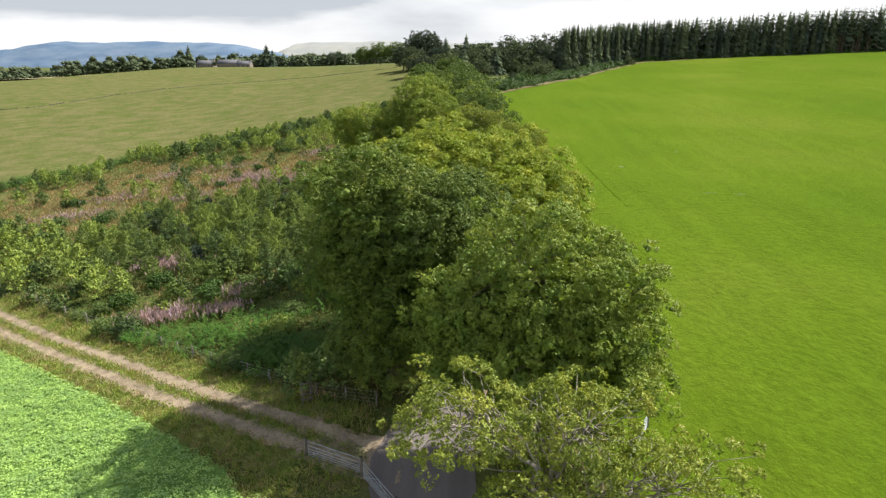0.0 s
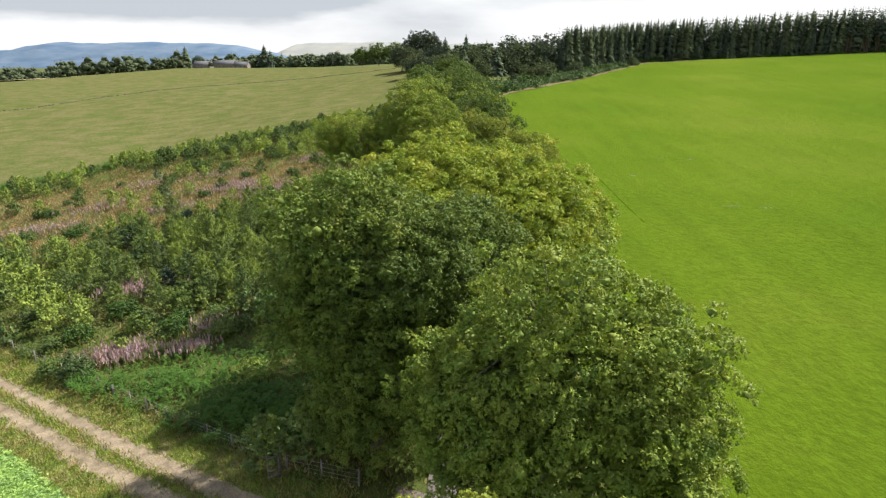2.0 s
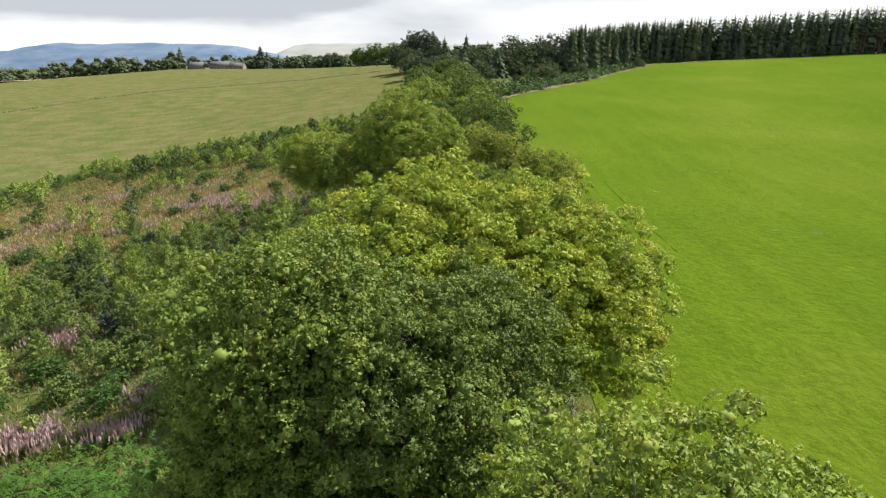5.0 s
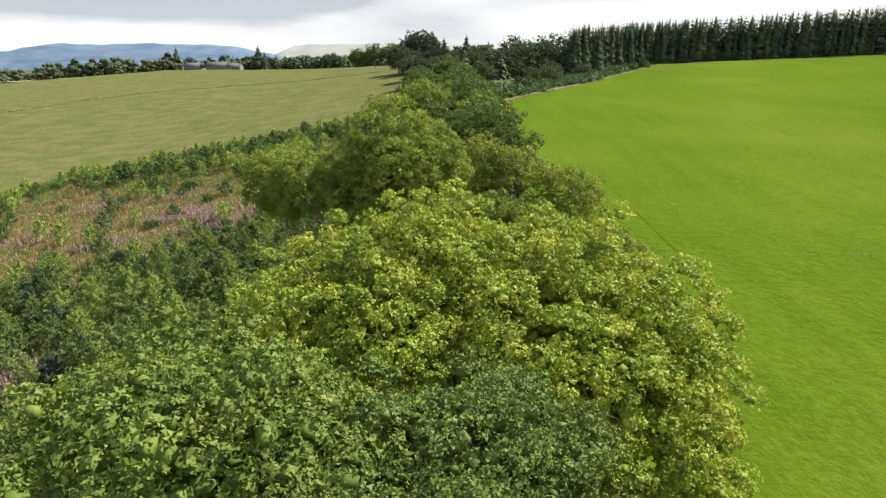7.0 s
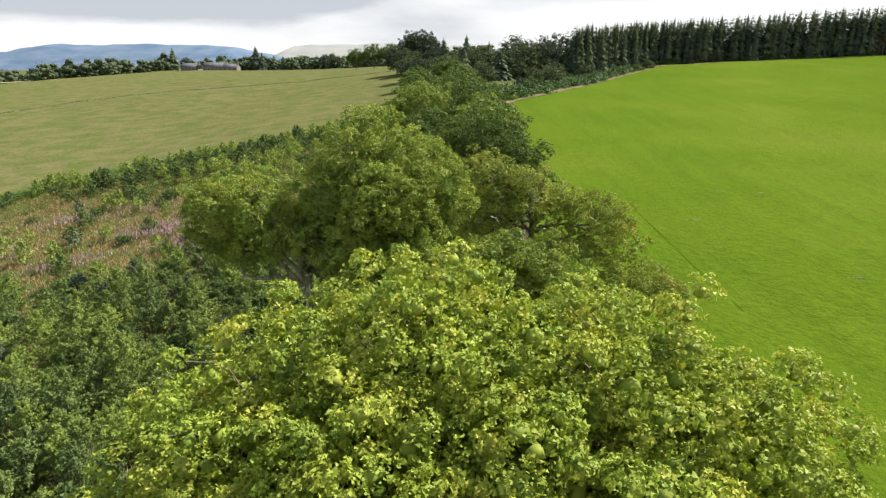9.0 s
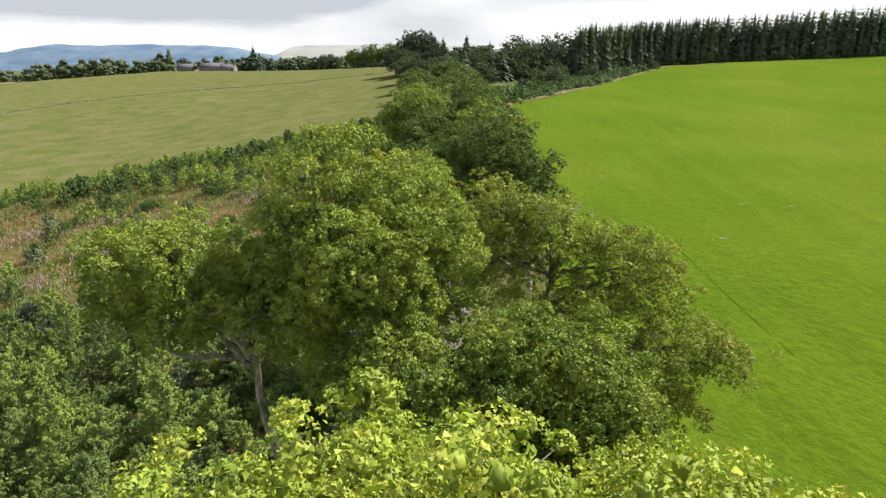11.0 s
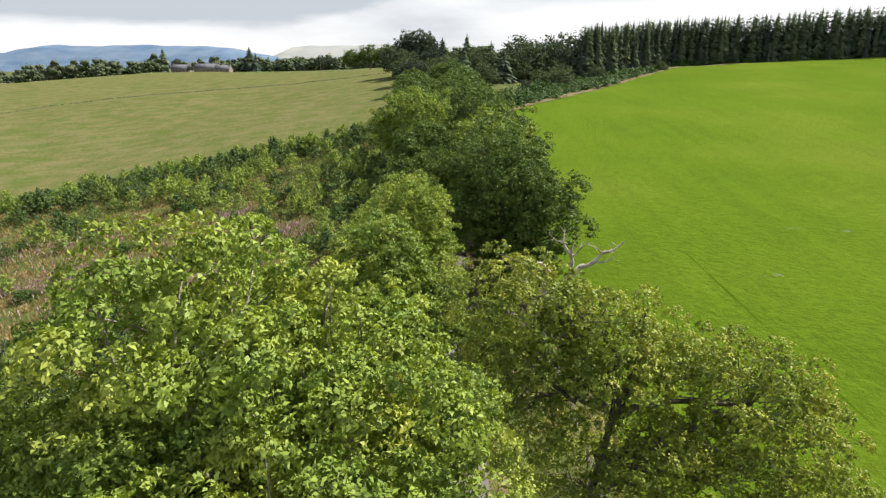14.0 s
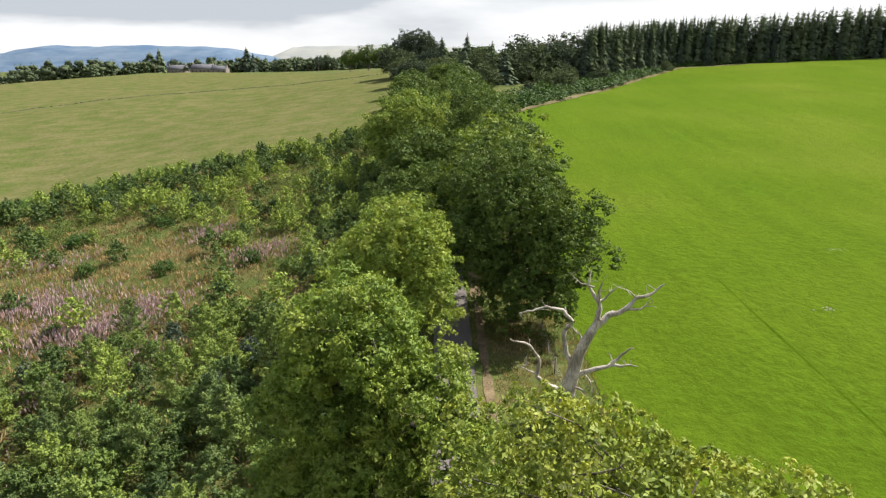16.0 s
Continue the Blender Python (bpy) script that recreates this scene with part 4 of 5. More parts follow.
for x, y in dense([(-78, 172), (-62, 186), (-48, 198), (-33, 205), (-20, 212), (-11, 218)], 1.15):
    for back in (0.0, 3.5, 7.5, 12.0):
        if _rng.random() < 0.25 + 0.045 * back + (0.25 if x < -62 else 0.0):
            continue
        xx, yy = x + _rng.normal(0, 1.0), y - back - (4.0 if x < -50 else 0.0) + _rng.normal(0, 1.5)
        k, sc = (3 if _rng.random() < 0.8 else int(_rng.integers(0, 2))), _rng.choice([0.7, 0.9, 1.15, 1.5]) * _rng.uniform(0.85, 1.15) * (1 - 0.015 * back)
        m = pose(xx, yy, float(land(xx, yy)), 0, 0, _rng.uniform(0, 360)) @ Matrix.Diagonal((sc, sc, sc * _rng.uniform(0.9, 1.15), 1))
        _rest.setdefault(k, []).append(np.array(m))
for k, ob in enumerate(_proto):
    if k not in _used:
        ob.matrix_basis = pose(-30 - k, 100 + 3 * k, float(land(-30 - k, 100 + 3 * k)))
for k, ms in _rest.items():
    nm, h, w, n, s, mat, lab = _kinds[k]
    _, (v, f) = sapling_parts(300 + k, h, w, n // 4, s * 2.3)
    vh = np.c_[v, np.ones(len(v))]
    ob = piece("young_thicket", joined([((vh @ m.T)[:, :3], f) for m in ms]), mat)
    tagged(ob, "thicket of young trees across the rough ground", "thicket", kind="stuff")


# ---- rough grass, fireweed, bracken ----


def scatter(n, x0, x1, y0, y1, seed, keep):
    rng = np.random.default_rng(seed)
    p = np.stack([rng.uniform(x0, x1, n), rng.uniform(y0, y1, n)], 1)
    return p[keep(p[:, 0], p[:, 1], rng)]


def blades(points, seed, height, blades_each=5, width=0.03, lean=0.45, radius=0.18):
    """Tufts of grass: narrow leaves that stand up from the ground."""
    rng = np.random.default_rng(seed)
    n = len(points)
    z = land(points[:, 0], points[:, 1])
    base = np.repeat(np.c_[points, z][:, None], blades_each, 1) + np.concatenate([rng.normal(0, radius, (n, blades_each, 2)), np.zeros((n, blades_each, 1))], -1)
    d = unit(rng.normal(0, lean, (n, blades_each, 3)) * [1, 1, 0] + [0, 0, 1])
    h = (height * rng.uniform(0.5, 1.35, (n, 1))) * rng.uniform(0.7, 1.2, (n, blades_each))
    c = base + d * h[..., None] * 0.5
    m = n * blades_each
    return leaves(c.reshape(-1, 3), d.reshape(-1, 3), rng.normal(0, 1, (m, 3)), h.ravel(), np.full(m, width) * rng.uniform(0.7, 1.4, m), 0.05)


def stuff(name, vf, material, label, category):
    return tagged(piece(name, vf, material), label, category, kind="stuff")


def dry_place(x, y):
    return 0.9 * np.exp(-(((x + 42) / 20) ** 2 + ((y - 126) / 20) ** 2)) + 0.9 * np.exp(-(((x + 70) / 22) ** 2 + ((y - 126) / 22) ** 2)) + 0.35 * np.exp(-(((x + 20) / 8) ** 2 + ((y - 75) / 9) ** 2)) + 0.12 * np.clip((y - 98) / 10, 0, 1) + 0.28 * patchiness(x, y, 0.09, 8.0)


_p = scatter(30000, -110, -4, 38, 232, 31, lambda x, y, r: inside_scrub(x, y) & (r.random(len(x)) < 0.85))
_d = dry_place(_p[:, 0], _p[:, 1]) + np.random.default_rng(3).normal(0, 0.12, len(_p))
stuff("rough_grass", blades(_p[_d < 0.18], 32, 0.7, 5, 0.07, 0.5, 0.3), GRASS_BLADE, "tall rough grass between the saplings", "grass")
_q = scatter(17000, -85, -4, 40, 225, 46, lambda x, y, r: inside_scrub(x, y) & (dry_place(x, y) + r.normal(0, 0.1, len(x)) < 0.3))
_r = np.random.default_rng(47)
_n, _per = len(_q), 12
_hh = _r.uniform(0.25, 0.9, (_n, 1)) * (0.7 + 0.6 * (patchiness(_q[:, 0], _q[:, 1], 0.2, 5.0)[:, None] + 0.3))
_c = np.repeat(np.c_[_q, land(_q[:, 0], _q[:, 1])][:, None], _per, 1) + _r.normal(0, 0.28, (_n, _per, 3)) * [1, 1, 0]
_c[..., 2] += _r.uniform(0.2, 1.0, (_n, _per)) * np.maximum(_hh, 0.15)
_m = _n * _per
stuff("undergrowth", leaflets(_c.reshape(-1, 3), _r.normal(0, 0.6, (_m, 3)) + [0, 0, 0.5], _r.normal(0, 0.4, (_m, 3)) + [0, 0, 1], _r.uniform(0.14, 0.3, _m), _r.uniform(0.10, 0.2, _m)), HERB_LEAF, "knee-high leafy herbs and young growth among the saplings", "undergrowth")
stuff("dry_grass", blades(_p[_d >= 0.18], 33, 0.75, 9, 0.075, 0.5, 0.38), DRY_BLADE, "straw-coloured dead grass in open patches", "grass")


def on_verge(x, y, r):
    rx = x - road_x(y)
    left = (rx < -1.7) & (rx > -7.5) & (y > 36)
    right = (rx > 1.75) & (x < 10.4) & ~((rx > 1.9) & (rx < 2.8))
    return left | right


_p = scatter(26000, -9, 11, 15, 200, 34, on_verge)
_h = np.random.default_rng(5).random(len(_p)) + 0.45 * (_p[:, 0] > 5)
stuff("verge_dry_grass", blades(_p[_h > 0.72], 45, 0.5, 5, 0.04, 0.45, 0.2), DRY_BLADE, "seeding straw-coloured grass on the verges", "grass")
_p = _p[_h <= 0.72]
stuff("verge_grass", blades(_p, 35, 0.35, 4, 0.05, 0.5, 0.2), GRASS_BLADE, "uncut grass on the lane's verges", "grass")


def by_track(x, y, r):
    u = np.interp(x, TRACK[::-1, 0], TRACK[::-1, 1])
    off = (y - u) * 0.83
    mid = np.abs(off) < 0.5
    side = ((off > 1.5) & (off < 4.3)) | ((off < -1.5) & (y > crop_line(x) - 0.2))
    return (x < -5.5) & (mid | side) & (r.random(len(x)) < np.where(mid, 1.0, 0.8))


_p = scatter(150000, -70, -5, 28, 84, 36, by_track)
_h = np.random.default_rng(4).random(len(_p))
stuff("track_grass", blades(_p[_h < 0.9], 37, 0.3, 4, 0.05, 0.6, 0.18), GREEN_BLADE, "grass along and between the wheel ruts", "grass")
stuff("track_dry_grass", blades(_p[_h >= 0.9], 38, 0.5, 5, 0.03, 0.4, 0.2), DRY_BLADE, "seeding dry grass beside the track", "grass")

_p = scatter(34000, -62, -11, 5, 70, 39, lambda x, y, r: y < crop_line(x) - 0.1)
_r = np.random.default_rng(40)
_n, _per = len(_p), 7
_c = np.repeat(np.c_[_p, land(_p[:, 0], _p[:, 1]) + 0.2][:, None], _per, 1) + _r.normal(0, 0.13, (_n, _per, 3)) * [1, 1, 0.6]
_m = _n * _per
stuff("crop_plants", leaflets(_c.reshape(-1, 3), _r.normal(0, 1, (_m, 3)) * [1, 1, 0.35], _r.normal(0, 0.3, (_m, 3)) + [0, 0, 1], _r.uniform(0.10, 0.19, _m), _r.uniform(0.08, 0.14, _m)),
      CROP_LEAF, "close rows of leafy green root crop", "crop")


def fireweed_patch(x, y, rx, ry, n, seed):
    rng = np.random.default_rng(seed)
    p = rng.normal(0, 0.5, (n, 2)) * [rx, ry] + [x, y]
    p = p[inside_scrub(p[:, 0], p[:, 1])]
    n = len(p)
    if not n:
        return
    z = land(p[:, 0], p[:, 1])
    h = rng.uniform(0.9, 1.5, n)
    up = unit(rng.normal(0, 0.12, (n, 3)) + [0, 0, 1])
    base = np.c_[p, z]
    k = 6
    c = base[:, None] + up[:, None] * (h[:, None] * np.linspace(0.15, 0.62, k)[None])[..., None]
    d = unit(rng.normal(0, 1, (n, k, 3)) * [1, 1, 0.3] + [0, 0, 0.3])
    lf = leaves((c + d * 0.1).reshape(-1, 3), d.reshape(-1, 3), rng.normal(0, 0.4, (n * k, 3)) + [0, 0, 1], np.full(n * k, 0.22), np.full(n * k, 0.06))
    st = leaves(base + up * h[:, None] * 0.5, up, rng.normal(0, 1, (n, 3)), h, np.full(n, 0.025), 0.0)
    fl = joined([leaves(base + up * h[:, None] * 0.82 + rng.normal(0, 0.03, (n, 3)), up, rng.normal(0, 1, (n, 3)) * [1, 1, 0.2], h * rng.uniform(0.35, 0.5, n), rng.uniform(0.08, 0.15, n), 0.03) for _ in range(3)])
    ob = tagged(new("fireweed_patch"), "patch of pink flowering fireweed stems", "wildflowers", "fireweed patches", "stuff")
    piece("stems", joined([lf, st]), FIREWEED_LEAF, ob)
    piece("flowers", fl, FIREWEED, ob)


for k, (x, y, rx, ry, n) in enumerate([(-38, 78, 5, 3.5, 560), (-31, 60, 4, 2.2, 520), (-24, 60, 2.6, 1.6, 220), (-24, 65, 1.8, 2, 160), (-30, 127, 4, 4, 420), (-72, 112, 8, 4, 300), (-66, 142, 7, 5, 220), (-69, 125, 7, 5, 240),
                                      (-35, 123, 6.5, 4, 800), (-43, 130, 9, 4, 600), (-33, 151, 4, 4, 200), (-23, 140, 5, 4, 320), (-31, 111, 2, 2, 120), (-45, 134, 8, 5, 260), (-53, 146, 9, 5, 200), (-40, 108, 5, 4, 220), (-28, 100, 3, 3, 90), (-52, 118, 7, 4, 220),
                                      (-27, 117, 4, 3, 260)]):
    fireweed_patch(x, y, rx, ry, n, 500 + k)


def bracken_bed(x, y, rx, ry, n, seed, within=True):
    rng = np.random.default_rng(seed)
    p = rng.normal(0, 0.5, (n, 2)) * [rx, ry] + [x, y]
    if within:
        p = p[inside_scrub(p[:, 0], p[:, 1])]
    n, k = len(p), 15
    z = land(p[:, 0], p[:, 1])
    a = rng.uniform(0, 2 * math.pi, n)
    out = np.c_[np.cos(a), np.sin(a), np.zeros(n)]
    s = np.linspace(0.1, 1, k)
    spine = np.c_[p, z + rng.uniform(0.0, 0.75, n)][:, None] + out[:, None] * (s * 0.75)[None, :, None] + np.array([0, 0, 1]) * (0.75 * np.sin(s * 2.2))[None, :, None]
    side = np.cross(out, [0, 0, 1])[:, None] * np.where(np.arange(k) % 2, 1, -1)[None, :, None]
    d = unit(side + out[:, None] * 0.5 + rng.normal(0, 0.12, (n, k, 3)))
    L = (0.42 * (1.1 - s))[None].repeat(n, 0)
    c = spine + d * L[..., None] * 0.5
    stuff("bracken_bed", leaves(c.reshape(-1, 3), d.reshape(-1, 3), rng.normal(0, 0.2, (n * k, 3)) + [0, 0, 1], L.ravel(), L.ravel() * 0.34, 0.05), BRACKEN_LEAF, "bed of green bracken fronds", "bracken")


for k, (x, y, rx, ry, n) in enumerate([(-15, 48.5, 6, 4, 420), (-21, 54, 7, 4.5, 380), (-11, 46, 4, 3, 200), (-30, 54, 4, 2, 120), (-11, 60, 4, 6, 200), (-96, 168, 9, 5, 420), (-84, 177, 9, 4, 420), (-72, 190, 9, 4, 380), (-106, 152, 6, 8, 380), (-13, 150, 5, 10, 160)]):
    bracken_bed(x, y, rx, ry, n, 540 + k)
for k, (x, y) in enumerate(dense([(-118, 137), (-107, 156), (-84, 182), (-70, 196), (-52, 209)], 6.5)):
    bracken_bed(x, y + 0.5, 5.5, 3.2, 260, 570 + k, False)


def bush(seed, r, h, material, name, label):
    rng = np.random.default_rng(seed)
    t = tagged(new(name), label, "bush", "low bushes")
    vf, lumps = foliage([(0, 0, h * 0.4, r, r, h * 0.55), (r * 0.5, 0.2, h * 0.3, r * 0.6, r * 0.7, h * 0.45)], rng, 0.34, 7, 8, 0.12, 1.0, 0.1)
    for q in lumps[0][:3]:
        piece("stem", tube(bend((0, 0, -0.1), q, rng, 0.2, 4), np.linspace(0.03, 0.008, 4), 4), BARK, t)
    piece("crown", vf, material, t)
    return t


_b = [bush(600, 1.1, 1.3, BRAMBLE_LEAF, "bramble_bush", "low dark bramble mound in rough grass"), bush(601, 0.9, 1.5, SALLOW_LEAF, "shrub", "low grey-green shrub in rough grass"), bush(602, 1.0, 1.2, BIRCH_LEAF, "shrub", "low leafy green shrub in rough grass")]
_pts = scatter(1500, -85, -5, 42, 225, 61, lambda x, y, r: inside_scrub(x, y) & (r.random(len(x)) < np.where((y < 75) | (x > -14), 0.30, 0.07)) & (np.hypot(x + 11, y - 41.5) > 4.0))[:170]
for i, (x, y) in enumerate(_pts):
    k = i % 3
    s = _rng.uniform(0.7, 1.5)
    m = pose(x, y, float(land(x, y)), 0, 0, _rng.uniform(0, 360)) @ Matrix.Diagonal((s, s, s * _rng.uniform(0.8, 1.2), 1))
    if i < 3:
        _b[k].matrix_basis = m
    else:
        copy_thing(_b[k], m).matrix_basis = m

# ---- plantation and distant woods ----


def conifer_parts(seed, height, radius, tiers, per, clear=0.06, taper=0.6):
    """Trunk, and whorls of drooping boughs: each a narrow frond that sags to its tip, with two side sprays."""
    rng = np.random.default_rng(seed)
    trunk = tube(bend((0, 0, -0.3), (0, 0, height * 1.03), rng, 0.01, 5), np.linspace(height * 0.014, 0.03, 5), 6)
    s = clear + (1 - clear) * (np.arange(tiers * per) // per + rng.uniform(0, 1, tiers * per)) / tiers
    a = np.arange(tiers * per) * (2 * math.pi / per) + (np.arange(tiers * per) // per) * 0.7 + rng.normal(0, 0.25, tiers * per)
    rr = (radius * (1 - s) ** taper + 0.15) * rng.choice([0.6, 0.8, 1.0, 1.2], len(s)) * rng.uniform(0.9, 1.1, len(s))
    z = height * s
    out = np.stack([np.cos(a), np.sin(a), np.zeros(len(a))], 1)
    side = np.stack([-np.sin(a), np.cos(a), np.zeros(len(a))], 1)
    up = np.array([0, 0, 1.0])
    R, Z = rr[:, None], z[:, None]
    sag = rng.uniform(0.25, 0.55, len(s))[:, None] * R
    v, f = [], []
    for turn, reach in ((0.0, 1.0), (0.5, 0.8), (-0.5, 0.8)):
        d = out * math.cos(turn) + side * math.sin(turn)
        w = np.cross(up, d)
        r = R * reach
        q = np.stack([d * r * 0.12 + up * (Z + 0.35 * sag), d * r * 0.62 + w * r * 0.2 + up * (Z - 0.3 * sag), d * r + up * (Z - sag), d * r * 0.62 - w * r * 0.2 + up * (Z - 0.3 * sag)], 1)
        f.append(np.arange(q.size // 3).reshape(-1, 4) + sum(len(x) for x in v))
        v.append(q.reshape(-1, 3))
    return trunk, (np.concatenate(v), np.concatenate(f))


def conifer(seed, height, radius, tiers, per, label, clear=0.06, name="spruce_tree", taper=0.6):
    trunk, lf = conifer_parts(seed, height, radius, tiers, per, clear, taper)
    t = tagged(new(name), label, "tree", "plantation conifers")
    piece("trunk", trunk, SPRUCE_BARK, t, smooth=True)
    piece("crown", lf, CONIFER_NEEDLE, t)
    return t


_con = [conifer(700, 24, 3.3, 26, 8, "tall dark plantation spruce"), conifer(701, 24.5, 3.0, 28, 8, "tall dark plantation spruce"), conifer(702, 23.5, 3.5, 25, 8, "tall dark plantation spruce"),
        conifer(703, 24.5, 2.8, 13, 7, "tall plantation pine with a bare lower trunk", 0.42, "pine_tree")]
EDGE = dense([(22, 300), (44, 335), (62, 352), (85, 375), (112, 400), (150, 408), (185, 407), (245, 403), (330, 400), (520, 392)], 2.1)
_rng = np.random.default_rng(71)
_i = 0
_seen = set()
_wood = []
for row in range(7):
    for x, y in EDGE + np.array([-0.35, 0.94]) * (row * 2.4):
        if x < 57:
            continue
        xx, yy = x + _rng.normal(0, 1.3), y + _rng.normal(0, 1.8)
        k = 3 if xx > 236 and row < 3 else int(_rng.integers(0, 3))
        s = _rng.choice([0.86, 0.95, 0.98, 1.0, 1.02]) * _rng.uniform(0.97, 1.03) * float(np.interp(xx, [30, 46, 56, 60, 140, 240], [0.5, 0.54, 0.6, 0.93, 1.0, 1.09]))
        m = pose(xx, yy, float(land(xx, yy)), 0, 0, _rng.uniform(0, 360)) @ Matrix.Diagonal((s * 1.05, s * 1.05, s, 1))
        if row < 2 and _i < 280:
            if k not in _seen:
                _seen.add(k)
                _con[k].matrix_basis = m
            else:
                copy_thing(_con[k], m).matrix_basis = m
            _i += 1
        else:
            _wood.append((np.array(m), k))
_cheap = [conifer_parts(710 + k, h, r, 10, 5)[1] for k, (h, r) in enumerate([(24, 3.4), (24.5, 3.1), (23.5, 3.5), (24.5, 3.1)])]
stuff("plantation", joined([((np.c_[_cheap[k][0], np.ones(len(_cheap[k][0]))] @ m.T)[:, :3], _cheap[k][1]) for m, k in _wood]), CONIFER_NEEDLE, "ranks of dark conifers behind the plantation edge", "woodland")


def far_tree(seed, h, r, name, label, material=HAZY_LEAF, spreading=False):
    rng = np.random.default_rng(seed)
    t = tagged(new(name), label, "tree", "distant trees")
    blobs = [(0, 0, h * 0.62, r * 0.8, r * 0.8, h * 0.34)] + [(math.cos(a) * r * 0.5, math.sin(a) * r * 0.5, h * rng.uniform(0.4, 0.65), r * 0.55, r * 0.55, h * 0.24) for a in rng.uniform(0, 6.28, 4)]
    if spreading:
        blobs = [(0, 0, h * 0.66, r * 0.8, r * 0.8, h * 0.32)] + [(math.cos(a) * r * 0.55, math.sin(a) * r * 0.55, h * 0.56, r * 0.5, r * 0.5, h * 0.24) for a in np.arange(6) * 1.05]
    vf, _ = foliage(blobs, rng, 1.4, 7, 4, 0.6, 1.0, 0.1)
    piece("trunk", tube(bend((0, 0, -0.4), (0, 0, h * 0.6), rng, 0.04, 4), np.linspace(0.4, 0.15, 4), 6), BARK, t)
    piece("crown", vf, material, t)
    return t


_far = [far_tree(800, 13, 5.5, "broadleaf_tree", "distant dark round-crowned tree"), far_tree(801, 10, 5.0, "broadleaf_tree", "distant dark round-crowned tree"), far_tree(802, 16, 6.5, "broadleaf_tree", "distant dark round-crowned tree"),
        far_tree(804, 19, 8.5, "broadleaf_tree", "dark spreading parkland tree on a short trunk", OAK_DEEP, True), conifer(803, 22, 7.5, 24, 9, "distant tall dark conifer", 0.05, "conifer_tree", 0.8)]
_places = []
for x, y, k, s in [(-100, 712, 2, 1.0), (-88, 720, 0, 1.15), (-52, 598, 3, 1.0), (-68, 600, 3, 1.06), (-84, 604, 3, 0.92),
                   (-306, 742, 4, 1.15), (-318, 735, 0, 1.1), (-296, 752, 2, 0.9), (-232, 800, 4, 1.3), (-222, 790, 4, 1.0), (-212, 805, 4, 0.85), (-240, 815, 4, 0.9), (-200, 800, 4, 0.8), (-245, 740, 1, 0.6), (-238, 745, 1, 0.75),
                   (-188, 815, 4, 0.75), (-178, 820, 4, 0.8), (-170, 830, 2, 0.9), (-258, 760, 4, 0.75), (-148, 790, 2, 1.0), (-140, 800, 2, 1.0), (-160, 820, 2, 0.8), (-288, 705, 1, 0.55), (-262, 700, 1, 0.65),
                   (-120, 850, 2, 0.9), (-105, 860, 0, 1.0), (-130, 870, 2, 0.8)]:
    _places.append((x, y, k, s))
for x, y, k, s in [(14, 318, 0, 0.9), (22, 330, 4, 0.62), (30, 338, 0, 0.85), (6, 345, 4, 0.6), (36, 320, 1, 0.9), (44, 322, 1, 1.0), (18, 350, 4, 0.75), (-4, 370, 4, 0.8), (8, 385, 4, 0.85), (28, 300, 1, 0.55), (62, 335, 1, 0.95), (104, 382, 1, 0.7), (132, 398, 1, 0.5),
                   (25, 360, 2, 0.9), (12, 372, 2, 0.9), (0, 395, 0, 1.0), (30, 345, 2, 1.19), (38, 348, 0, 1.44), (45, 350, 2, 1.12), (52, 354, 0, 1.38), (40, 356, 4, 0.72), (33, 362, 2, 1.31), (49, 342, 1, 1.0), (22, 342, 0, 1.25), (57, 352, 1, 1.1), (47, 362, 2, 1.31), (54, 366, 2, 1.38)]:
    _places.append((x, y, k, s))
_first = set()
for x, y, k, s in _places:
    sink = 3.2 * s if (k < 3 and 0 < y < 402) else 0.0
    wide = 1.2 if k == 4 else 1.0
    m = pose(x, y, float(land(x, y)) - sink, 0, 0, _rng.uniform(0, 360)) @ Matrix.Diagonal((s * wide * _rng.uniform(0.9, 1.2), s * wide * _rng.uniform(0.9, 1.2), s, 1))
    if k not in _first:
        _first.add(k)
        _far[k].matrix_basis = m
    else:
        copy_thing(_far[k], m).matrix_basis = m
_crown = [foliage([(0, 0, h * 0.58, r * 0.8, r * 0.8, h * 0.36), (r * 0.4, 0, h * 0.36, r * 0.7, r * 0.6, h * 0.3), (-r * 0.4, 1, h * 0.4, r * 0.6, r * 0.7, h * 0.3)], np.random.default_rng(820 + k), 4.2, 7, 1, 1.3, 1.0, 0, core=0.8)[0]
          for k, (h, r) in enumerate([(20, 8), (16, 8), (24, 8.5)])]
_belt = []
for _ in range(470):
    u = _rng.uniform(0, 1)
    x, y = -325 - 900 * u + _rng.normal(0, 8), 640 + 200 * u + _rng.uniform(0, 170)
    _belt.append((x, y, _rng.uniform(0.6, 0.95)))
for _ in range(110):
    _belt.append((_rng.uniform(-340, 60), _rng.uniform(880, 1050), _rng.uniform(0.75, 1.1)))
for _ in range(60):
    _belt.append((_rng.uniform(-330, -130), _rng.uniform(790, 860), _rng.uniform(0.55, 0.85)))
_made = []
for x, y, sc in _belt:
    v, f = _crown[int(_rng.integers(0, 3))]
    a = _rng.uniform(0, 6.28)
    c, q = math.cos(a) * sc, math.sin(a) * sc
    _made.append((np.c_[v[:, 0] * c - v[:, 1] * q + x, v[:, 0] * q + v[:, 1] * c + y, v[:, 2] * sc + float(land(x, y)) - 1], f))
stuff("far_woodland", joined(_made), HAZY_LEAF, "belt of distant mixed woodland", "woodland")
